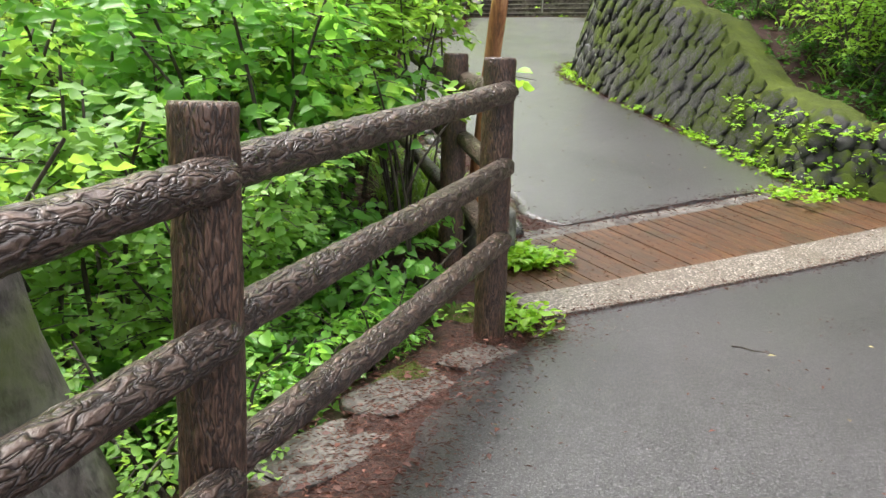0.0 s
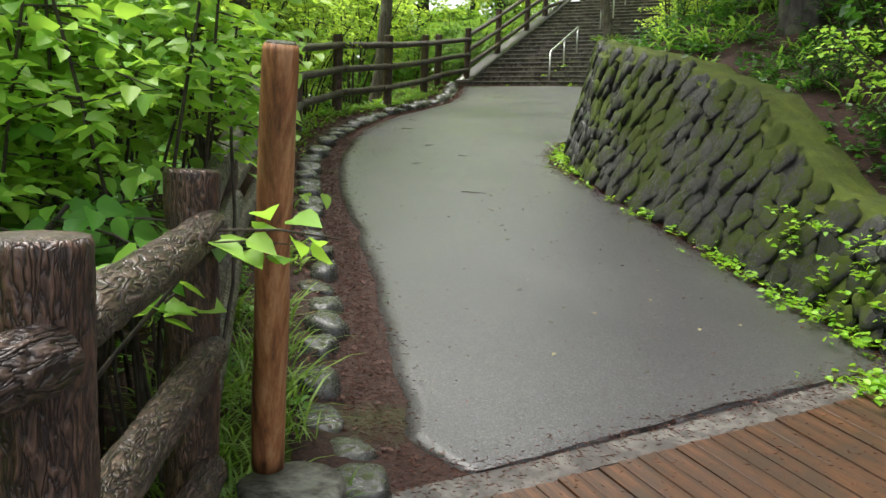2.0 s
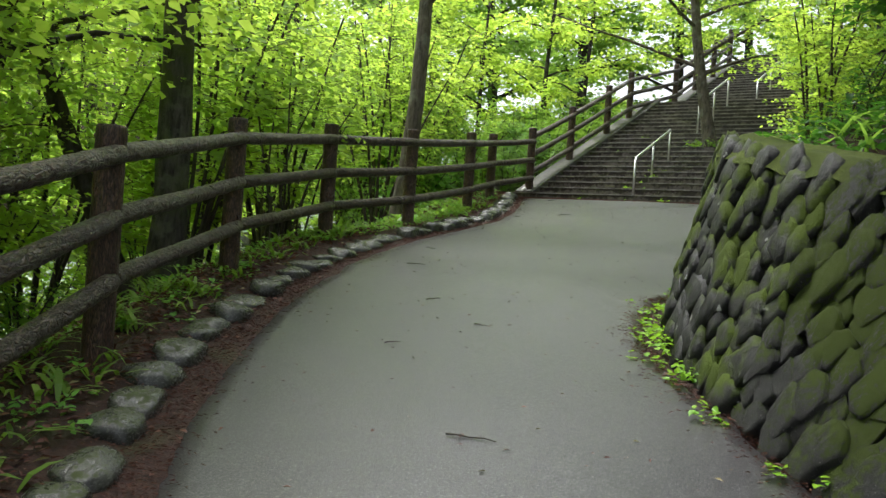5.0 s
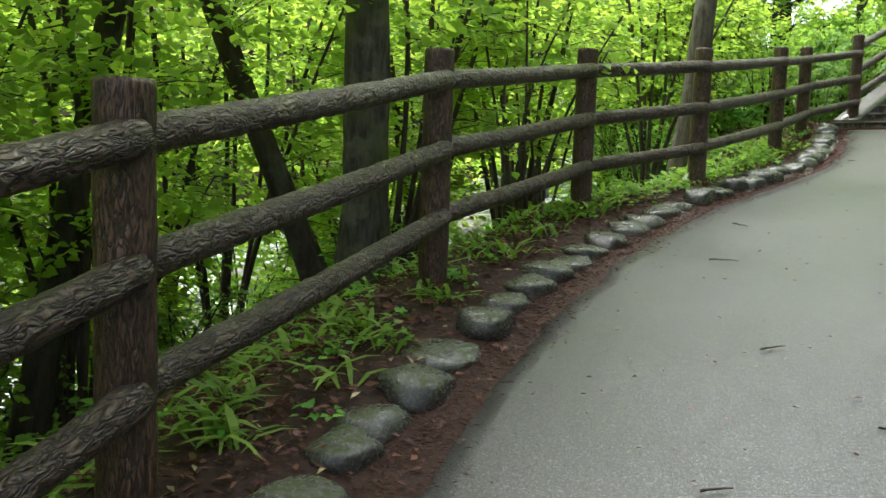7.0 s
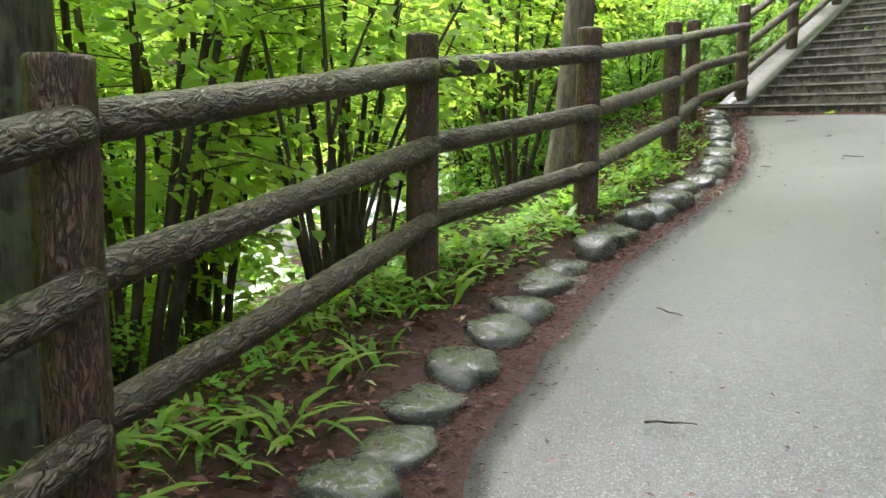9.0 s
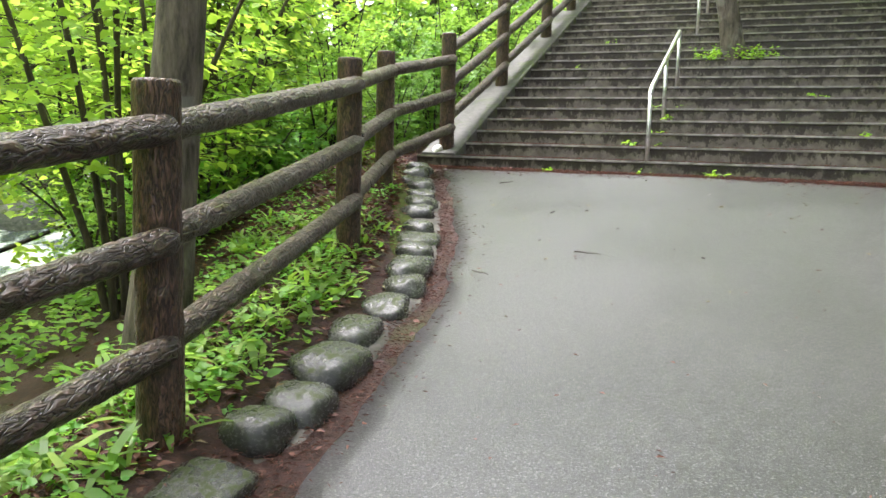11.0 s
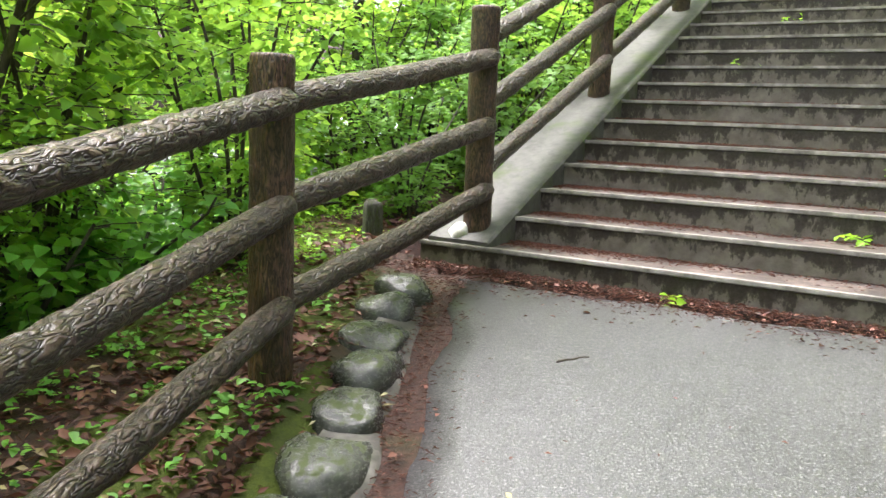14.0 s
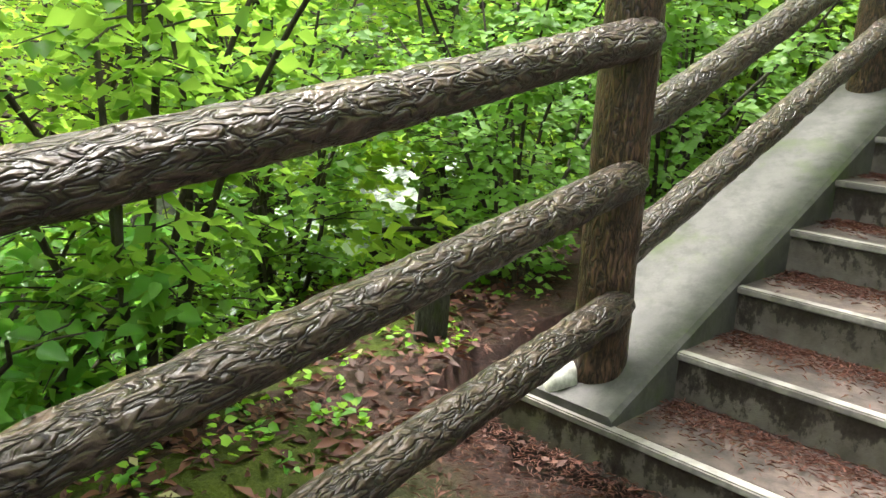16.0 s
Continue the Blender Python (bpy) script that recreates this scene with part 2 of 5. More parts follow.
def plank_material():
    m, n, l, b = material("wet_brown_boards")
    c = coords(n)
    rnd = n.new("ShaderNodeObjectInfo").outputs["Random"]
    g = noise_node(n, l, stretched(n, l, c, (30, 2.0, 30)), 1.0, 6, 0.65)
    big = noise_node(n, l, n.new("ShaderNodeNewGeometry").outputs["Position"], 5, 6, 0.7)
    base = ramp(n, l, g, [(0.32, (0.022, 0.010, 0.005)), (0.52, (0.070, 0.030, 0.012)), (0.75, (0.15, 0.070, 0.028))])
    base = mix(n, l, ramp(n, l, big, [(0.46, (0, 0, 0)), (0.62, (0.75,) * 3)]), base, (0.026, 0.018, 0.011))
    base = mix(n, l, mix(n, l, 0.35, (0, 0, 0), rnd), base, (0.035, 0.018, 0.010))
    l.new(base, b.inputs["Base Color"])
    b.inputs["Roughness"].default_value = 0.5
    bump(n, l, b, g, 0.5, 0.006)
    return m


def wood_material(name, cols, long_axis_scale):
    m, n, l, b = material(name)
    c = coords(n)
    g = noise_node(n, l, stretched(n, l, c, long_axis_scale), 1.0, 6, 0.7)
    big = noise_node(n, l, stretched(n, l, c, (6, 6, 1.6)), 1.0, 4)
    base = ramp(n, l, g, [(0.3, cols[0]), (0.5, cols[1]), (0.75, cols[2])])
    base = mix(n, l, ramp(n, l, big, [(0.5, (0, 0, 0)), (0.68, (0.7,) * 3)]), base, cols[0])
    l.new(base, b.inputs["Base Color"])
    b.inputs["Roughness"].default_value = 0.5
    bump(n, l, b, g, 0.6, 0.008)
    return m


def bark_material(name, light, dark, lichen=0.4, moss=0.0):
    m, n, l, b = material(name)
    c = coords(n)
    g = noise_node(n, l, stretched(n, l, c, (1, 1, 0.22)), 22, 6, 0.7)
    big = noise_node(n, l, c, 5, 5, 0.6)
    base = ramp(n, l, g, [(0.35, dark), (0.65, light)])
    base = mix(n, l, mix(n, l, lichen, (0, 0, 0), ramp(n, l, big, [(0.52, (0, 0, 0)), (0.6, (1, 1, 1))])), base, (0.26, 0.27, 0.23))
    if moss:
        mm = ramp(n, l, noise_node(n, l, c, 2.5, 5, 0.6), [(0.58 - 0.15 * moss, (0, 0, 0)), (0.66, (1, 1, 1))])
        base = mix(n, l, mm, base, (0.05, 0.065, 0.012))
    l.new(base, b.inputs["Base Color"])
    b.inputs["Roughness"].default_value = 0.7
    bump(n, l, b, g, 0.9, 0.02)
    return m


def leaf_material(name, lo, hi, through_colour, gloss=0.38, translucency=0.45):
    m, n, l, b = material(name)
    geo = n.new("ShaderNodeNewGeometry")
    rnd = geo.outputs["Random Per Island"]
    col = ramp(n, l, rnd, [(0.0, lo), (0.55, tuple((p + q) / 2 for p, q in zip(lo, hi))), (1.0, hi)])
    vein = noise_node(n, l, coords(n), 45, 3)
    col = mix(n, l, mix(n, l, 0.35, (0, 0, 0), vein), col, tuple(0.6 * x for x in lo))
    l.new(col, b.inputs["Base Color"])
    b.inputs["Roughness"].default_value = gloss
    tr = n.new("ShaderNodeBsdfTranslucent")
    l.new(mix(n, l, rnd, through_colour, tuple(0.72 * x for x in through_colour)), tr.inputs["Color"])
    ms = n.new("ShaderNodeMixShader")
    ms.inputs["Fac"].default_value = translucency
    l.new(b.outputs["BSDF"], ms.inputs[1])
    l.new(tr.outputs["BSDF"], ms.inputs[2])
    l.new(ms.outputs[0], n["Material Output"].inputs["Surface"])
    return m


def metal_material():
    m, n, l, b = material("galvanised_tube")
    c = coords(n)
    g = noise_node(n, l, c, 30, 4)
    l.new(ramp(n, l, g, [(0.3, (0.42, 0.43, 0.40)), (0.7, (0.68, 0.69, 0.68))]), b.inputs["Base Color"])
    b.inputs["Metallic"].default_value = 0.85
    l.new(ramp(n, l, g, [(0.3, (0.28,) * 3), (0.7, (0.45,) * 3)]), b.inputs["Roughness"])
    return m


def water_material():
    m, n, l, b = material("white_water")
    c = coords(n)
    foam = noise_node(n, l, stretched(n, l, c, (0.9, 0.35, 1)), 2.2, 7, 0.7)
    base = ramp(n, l, foam, [(0.42, (0.10, 0.13, 0.12)), (0.56, (0.75, 0.78, 0.78))])
    l.new(base, b.inputs["Base Color"])
    l.new(ramp(n, l, foam, [(0.45, (0.12,) * 3), (0.6, (0.6,) * 3)]), b.inputs["Roughness"])
    bump(n, l, b, foam, 0.8, 0.1)
    return m


ASPHALT = asphalt_material()
# Worn tread edges; their wet sky sheen is put into the pale colour.
CONCRETE = concrete_material("worn_sheen_nosing_concrete", (0.31, 0.29, 0.265), (0.14, 0.128, 0.115), blot_amount=0.3)
KERB_CONCRETE = aggregate_material()
EDGE_CONCRETE = concrete_material("dirty_edge_concrete", (0.13, 0.12, 0.104), (0.045, 0.038, 0.032), blot_amount=0.6)
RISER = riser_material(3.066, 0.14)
TREAD = concrete_material("damp_tread_concrete", (0.105, 0.074, 0.062), (0.034, 0.022, 0.017), 0.0, False, (0.4, 0.65))
STRINGER = concrete_material("damp_stringer_concrete", (0.088, 0.084, 0.078), (0.048, 0.045, 0.041), 0.35, blot_amount=0.45, wear=-0.03)
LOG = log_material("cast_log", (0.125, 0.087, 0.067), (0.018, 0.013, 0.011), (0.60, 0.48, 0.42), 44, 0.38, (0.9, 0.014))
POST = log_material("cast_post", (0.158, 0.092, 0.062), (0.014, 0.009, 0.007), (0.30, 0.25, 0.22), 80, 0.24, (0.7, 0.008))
SOIL = soil_material()
WALLSTONE = stone_material("dark_wall_stone", (0.058, 0.058, 0.055), (0.006, 0.006, 0.0055), 0.6, (0.030, 0.044, 0.003), (0.3, 0.6), True, 1.1, 1.0)
KERBSTONE = stone_material("wet_river_stone", (0.080, 0.080, 0.072), (0.020, 0.021, 0.018), 0.1, (0.026, 0.034, 0.008), (0.14, 0.34), False, 0.0, 0.25)
KERBSTONE.node_tree.nodes["Principled BSDF"].inputs["Specular IOR Level"].default_value = 0.55
BOULDER = stone_material("pale_boulder", (0.38, 0.37, 0.34), (0.09, 0.09, 0.085), 0.1)
MOSS = moss_material()
BOARD = plank_material()
STAKE = wood_material("peeled_stake_wood", ((0.05, 0.022, 0.010), (0.27, 0.115, 0.048), (0.50, 0.30, 0.15)), (26, 26, 1.6))
STUMP = bark_material("weathered_stump", (0.13, 0.125, 0.10), (0.02, 0.019, 0.015), 0.4, 0.6)
BARK_DARK = bark_material("dark_bark", (0.050, 0.040, 0.032), (0.010, 0.008, 0.007), 0.10)
BARK_GREY = bark_material("grey_lichen_bark", (0.15, 0.125, 0.10), (0.035, 0.028, 0.023), 0.3)
BARK_MOSS = bark_material("mossy_bark", (0.09, 0.08, 0.07), (0.014, 0.012, 0.010), 0.25, 0.7)
TWIG = bark_material("twig_bark", (0.075, 0.06, 0.045), (0.02, 0.016, 0.012), 0.1)
LEAF_LIGHT = leaf_material("large_light_leaves", (0.13, 0.31, 0.035), (0.38, 0.60, 0.10), (0.55, 0.88, 0.10), 0.42, 0.42)
LEAF_FRESH = leaf_material("fresh_green_leaves", (0.055, 0.19, 0.030), (0.20, 0.43, 0.08), (0.38, 0.78, 0.10), 0.4, 0.42)
LEAF_MID = leaf_material("mid_green_leaves", (0.060, 0.165, 0.025), (0.19, 0.37, 0.06), (0.46, 0.76, 0.10), 0.5, 0.42)
LEAF_MAPLE = leaf_material("thin_maple_leaves", (0.10, 0.25, 0.025), (0.30, 0.48, 0.06), (0.72, 0.95, 0.13), 0.5, 0.6)
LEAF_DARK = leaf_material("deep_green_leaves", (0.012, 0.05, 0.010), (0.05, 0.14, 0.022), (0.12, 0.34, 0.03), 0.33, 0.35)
BLADE = leaf_material("bamboo_grass_blades", (0.06, 0.15, 0.015), (0.26, 0.38, 0.07), (0.35, 0.60, 0.06), 0.45, 0.35)
CLOVER = leaf_material("low_weed_leaves", (0.10, 0.27, 0.012), (0.28, 0.50, 0.04), (0.45, 0.78, 0.05), 0.42, 0.35)
LITTER = leaf_material("dead_needles_and_leaves", (0.035, 0.013, 0.009), (0.18, 0.074, 0.050), (0.2, 0.08, 0.05), 0.6, 0.1)
FALLEN = leaf_material("fallen_pale_leaves", (0.16, 0.11, 0.05), (0.45, 0.42, 0.22), (0.35, 0.3, 0.12), 0.5, 0.15)
METAL = metal_material()
WATER = water_material()


# ---------------- mesh helpers ----------------
def mesh_ob(name, verts, faces, mat, parent=None, label="", smooth=True, height=None):
    me = bpy.data.meshes.new(name)
    me.from_pydata([tuple(map(float, v)) for v in verts], [], [tuple(map(int, f)) for f in faces])
    if smooth:
        me.polygons.foreach_set("use_smooth", [True] * len(me.polygons))
    if height is not None:
        a = me.attributes.new("height", "FLOAT", "POINT")
        hv = np.asarray(height, np.float32)
        a.data.foreach_set("value", hv[:, 0].copy())
        a = me.attributes.new("bark", "FLOAT_VECTOR", "POINT")
        a.data.foreach_set("vector", hv[:, 1:].copy().ravel())
    me.materials.append(mat)
    me.update()
    ob = new(name, me)
    if parent is not None:
        ob.parent = parent
    if label:
        tagged(ob, label)
    return ob


def part(name, bm, mat, parent, label="", smooth=False):
    me = bpy.data.meshes.new(name)
    bm.normal_update()
    bm.to_mesh(me)
    bm.free()
    if smooth:
        me.polygons.foreach_set("use_smooth", [True] * len(me.polygons))
    me.materials.append(mat)
    ob = new(name, me)
    if parent is not None:
        ob.parent = parent
    if label:
        tagged(ob, label)
    return ob


def thing(name, label, category, group="", kind="", at=(0, 0, 0)):
    e = new(name)
    e.empty_display_size = 0.1
    e.location = at
    return tagged(e, label, category, group, kind)


def tube(points, radii, seg=12, relief=0.0, seed=0.0, along=6.0, around=7.0, cap=True, ring_step=None):
    """A tapered tube along points, with a bark-like relief. Gives vertices, faces and the relief per vertex."""
    pts = [Vector(p) for p in points]
    if ring_step:
        dense, rad = [], []
        for i in range(len(pts) - 1):
            k = max(1, int((pts[i + 1] - pts[i]).length / ring_step))
            for j in range(k):
                f = j / k
                dense.append(pts[i].lerp(pts[i + 1], f))
                rad.append(radii[i] * (1 - f) + radii[i + 1] * f)
        dense.append(pts[-1])
        rad.append(radii[-1])
        pts, radii = dense, rad
    verts, faces, hts = [], [], []
    t0 = (pts[1] - pts[0]).normalized()
    side = t0.orthogonal().normalized()
    run = 0.0
    for i, p in enumerate(pts):
        t = (pts[min(i + 1, len(pts) - 1)] - pts[max(i - 1, 0)]).normalized()
        side = (side - t * side.dot(t)).normalized()
        up = t.cross(side)
        if i:
            run += (p - pts[i - 1]).length
        for j in range(seg):
            a = 2 * math.pi * j / seg
            h = 0.5
            if relief:
                q = Vector((math.cos(a) * around, math.sin(a) * around, run * along + seed))
                w = noise.noise(q * 0.6 + Vector((seed, 7, 3))) * 0.5
                h = 1 - min(1.0, abs(noise.noise(q + Vector((w, w, seed)))) * 3.2)
                h = 0.25 + 0.75 * (1 - h)
            r = radii[i] + relief * (h - 0.6)
            verts.append(p + side * (math.cos(a) * r) + up * (math.sin(a) * r))
            hts.append((h, math.cos(a) * radii[i], math.sin(a) * radii[i], run + seed))
    n = len(pts)
    for i in range(n - 1):
        for j in range(seg):
            k = (j + 1) % seg
            faces.append((i * seg + j, i * seg + k, (i + 1) * seg + k, (i + 1) * seg + j))
    if cap:
        for i, rev in ((0, True), (n - 1, False)):
            c = len(verts)
            verts.append(pts[i])
            hts.append((0.8, 0.0, 0.0, run + seed))
            for j in range(seg):
                k = (j + 1) % seg
                faces.append((i * seg + k, i * seg + j, c) if rev else (i * seg + j, i * seg + k, c))
    return verts, faces, hts


def join(blocks):
    verts, faces, off = [], [], 0
    for v, f in blocks:
        verts += list(v)
        faces += [tuple(i + off for i in q) for q in f]
        off = len(verts)
    return verts, faces


def slab(name, corners, zs, depth, mat, parent=None, label=""):
    """A flat slab with the given upper corners, counter-clockwise, and thickness."""
    n = len(corners)
    v = [(x, y, z) for (x, y), z in zip(corners, zs)] + [(x, y, z - depth) for (x, y), z in zip(corners, zs)]
    f = [tuple(range(n)), tuple(range(2 * n - 1, n - 1, -1))]
    f += [(i, i + n, (i + 1) % n + n, (i + 1) % n) for i in range(n)]
    return mesh_ob(name, v, f, mat, parent, label, smooth=False)


# ---------------- plan ----------------
GY = [-8, 0, 4.75, 6.0, 8, 10.7, 14.3, 17.4, 21.4, 22.9, 60]
GZ = [-0.45, -0.12, 0.08, 0.24, 0.6, 1.10, 1.68, 2.12, 2.74, 2.95, 2.95]


def gz(y, x=1.6):
    """The height of the paved path; near the stairs it tilts with them."""
    y = y + 0.45 * max(-0.5, x - 1.7) * min(1.0, max(0.0, (y - 15.5) / 5.0)) if y < 24 else y
    return sum(np.interp(y + k, GY, GZ) for k in (-0.5, -0.25, 0, 0.25, 0.5)) / 5


LEFT_Y = [6.07, 6.4, 7.3, 8.4, 9.6, 10.6, 11.6, 12.5, 13.3, 14.6, 15.5, 16.5, 17.76, 18.9, 20, 21, 21.8, 22.7, 23.2]
LEFT_X = [1.26, 1.0, 0.85, 0.67, 0.42, 0.18, 0.05, -0.02, -0.03, 0.07, 0.23, 0.45, 0.87, 1.25, 1.43, 1.52, 1.54, 1.60, 1.62]
POSTS = [(-1.15, -0.35), (-0.33, 1.92), (0.535, 4.09), (0.394, 5.293), (-0.07, 7.43), (-0.35, 9.35), (-0.56, 11.19), (-0.74, 13.56),
         (-0.50, 15.75), (0.16, 17.28), (0.72, 19.72), (0.975, 21.57), (1.66, 23.31)]
POST_TOP = [1.08, 1.24, 1.41, 1.46, 1.74, 2.08, 2.435, 2.836, 3.13, 3.33, 3.667, 3.92, 4.32]
FOOT = [(5.7, 22.4), (5.5, 20.8), (5.0, 18.8), (4.2, 16.5), (3.5, 14.8), (3.0, 13.8), (2.64, 13.2), (2.54, 12.7), (2.55, 12.2), (2.6, 11.75), (2.64, 11.3),
        (2.73, 10.75), (3.06, 9.4), (3.34, 8.3), (3.6, 7.25), (4.1, 6.85), (5.4, 6.9), (9.0, 8.4)]
WALL_H = [0.5, 0.5, 0.6, 0.85, 1.05, 1.2, 1.27, 1.27, 1.27, 1.27, 1.25, 1.24, 1.10, 0.62, 0.60, 0.55, 0.5, 0.5]


def batter(y):
    """How far the wall leans back, by metre of height; its nose stands steeper."""
    return float(np.interp(y, [10.6, 11.9], [0.42, 0.24]))


U, V, ST = Vector((0.469, 0.883)), Vector((0.883, -0.469)), Vector((1.72, 23.09))
RISE, RUN, STEP0 = 0.14, 0.32, 3.066
K0, D, N = Vector((0.9, 4.22)), Vector((0.89, 0.456)), Vector((-0.456, 0.89))


def on_stairs(u, v):
    return ST + U * u + V * v


def over_kerb(s, w):
    return K0 + D * s + N * w


def wall_samples(step=0.1):
    out = []
    for (a, b), (h0, h1) in zip(zip(FOOT, FOOT[1:]), zip(WALL_H, WALL_H[1:])):
        a, b = Vector(a), Vector(b)
        k = max(1, int((b - a).length / step))
        for j in range(k):
            f = j / k
            out.append((a.lerp(b, f), h0 + (h1 - h0) * f))
    out.append((Vector(FOOT[-1]), WALL_H[-1]))
    res = []
    for i, (p, h) in enumerate(out):
        t = out[min(i + 4, len(out) - 1)][0] - out[max(i - 4, 0)][0]
        t.normalize()
        res.append((p, Vector((-t.y, t.x)), h, t))
    return res


WALL = wall_samples()
WP = np.array([(p.x, p.y) for p, n_, h, t in WALL])
WN = np.array([(n_.x, n_.y) for p, n_, h, t in WALL])
WH = np.array([h for p, n_, h, t in WALL])


def river_z(y):
    return -2.0 + 0.115 * y


def river_x(y):
    """The middle of the river."""
    return float(np.interp(y, [-20, 10, 18, 24, 30, 40, 70], [-11.5, -9.5, -8.2, -6.4, -4.8, -4.2, -4.0]))


def wobble(x, y, s, seed=0.0):
    return noise.noise(Vector((x * s, y * s, seed)))


FY = [p[1] for p in POSTS]
FX = [p[0] for p in POSTS]


def ground(x, y):
    """The height of the bare ground everywhere."""
    us = (x - ST.x) * U.x + (y - ST.y) * U.y
    vs = (x - ST.x) * V.x + (y - ST.y) * V.y
    base = gz(y, x) - 0.006
    if us > 0:
        left = -(vs + 0.40)
        base = 2.95 + (0.40 if left < 0 else max(0.14, 0.40 - 2.0 * left)) * min(us, 16)
    else:
        left = np.interp(y, FY, FX) - x if y < 23.31 else -(vs + 0.40)
    if 6 < y < 23 and x < 2:
        k = min(1.0, max(0.0, (np.interp(y, LEFT_Y, LEFT_X) - 0.22 - x) / 0.2))
        base += 0.06 * k
    if left > 0.2:
        fall = 0.5 * max(0.0, left - float(np.interp(y, [19, 22, 27], [0.2, 1.1, 1.1])))
        z = base - fall + 0.12 * wobble(x, y, 0.7) + 0.05 * wobble(x, y, 2.5)
        bed = river_z(y) - 0.5
        beyond = river_x(y) - 2.9 - x
        if beyond > 0:
            return bed + min(beyond, 45) * 0.48 + 0.3 * wobble(x, y, 0.4)
        return max(z, bed)
    d2 = (WP[:, 0] - x) ** 2 + (WP[:, 1] - y) ** 2
    i = int(d2.argmin())
    d = (x - WP[i, 0]) * WN[i, 0] + (y - WP[i, 1]) * WN[i, 1]
    if us > 0:
        if vs < 4.4:
            return base - 0.6
        side = base + 0.1 + 0.35 * (vs - 4.4) + 0.1 * wobble(x, y, 0.8)
        w = max(min(1.0, us / 4.0), 1.0 - (vs - 4.4) / 1.5)
        if w >= 1:
            return side
        foot = ground(x - U.x * (us + 0.02), y - U.y * (us + 0.02)) + 0.4 * min(us, 16)
        return side * w + foot * (1 - w)
    if d > 0:
        h = WH[i]
        inner = batter(WP[i, 1]) * h + 0.12
        k = min(1.0, max(0.0, (d - inner) / 0.2))
        top = h - 0.05 + 0.42 * max(0.0, d - inner - 0.25) * (1 if d < 9 else 9 / d) + 0.08 * wobble(x, y, 0.9) * min(1, d)
        foot_z = gz(WP[i, 1], WP[i, 0])
        return foot_z - 0.05 + (top + 0.05) * k
    return base - (0.02 if x > np.interp(y, LEFT_Y, LEFT_X) + 0.2 or y < 4.8 else 0.0)


# ---------------- ground ----------------
def build_ground():
    xs = np.concatenate([np.arange(-90, -20, 6), np.arange(-20, -4, 0.7), np.arange(-4, 7, 0.14), np.arange(7, 20, 0.9), np.arange(20, 91, 7)])
    ys = np.concatenate([np.arange(-60, -4, 5), np.arange(-4, 26, 0.14), np.arange(26, 46, 0.8), np.arange(46, 121, 6)])
    verts = [(x, y, ground(x, y)) for y in ys for x in xs]
    w = len(xs)
    faces = [(j * w + i, j * w + i + 1, (j + 1) * w + i + 1, (j + 1) * w + i) for j in range(len(ys) - 1) for i in range(w - 1)]
    ob = mesh_ob("ground", verts, faces, SOIL)
    tagged(ob, "dark damp forest soil covered in red-brown needles", "ground", kind="structure")


def ragged(x, y, s=2.6, a=0.05):
    return a * wobble(x, y, s) + 0.4 * a * wobble(x, y, s * 4, 5)


def right_edge(y):
    if y > 11.3:
        return float(np.interp(y, [11.3, 11.75, 12.3, 12.8, 13.8, 14.8, 16.3, 18, 20, 23.4], [2.60, 2.5, 2.42, 2.42, 2.7, 3.2, 3.9, 4.6, 5.2, 5.8]))
    best = None
    for (x0, y0), (x1, y1) in zip(FOOT, FOOT[1:]):
        if min(y0, y1) <= y <= max(y0, y1) and y0 != y1:
            x = x0 + (x1 - x0) * (y - y0) / (y1 - y0)
            best = x if best is None else min(best, x)
    return 3.6 if best is None else best


def skirt(ob, depth=0.07):
    bm = bmesh.new()
    bm.from_mesh(ob.data)
    bmesh.ops.remove_doubles(bm, verts=bm.verts, dist=0.0005)
    ext = bmesh.ops.extrude_edge_only(bm, edges=[e for e in bm.edges if e.is_boundary])
    for v in ext["geom"]:
        if isinstance(v, bmesh.types.BMVert):
            v.co.z -= depth
    bmesh.ops.recalc_face_normals(bm, faces=bm.faces)
    bm.to_mesh(ob.data)
    bm.free()
    return ob


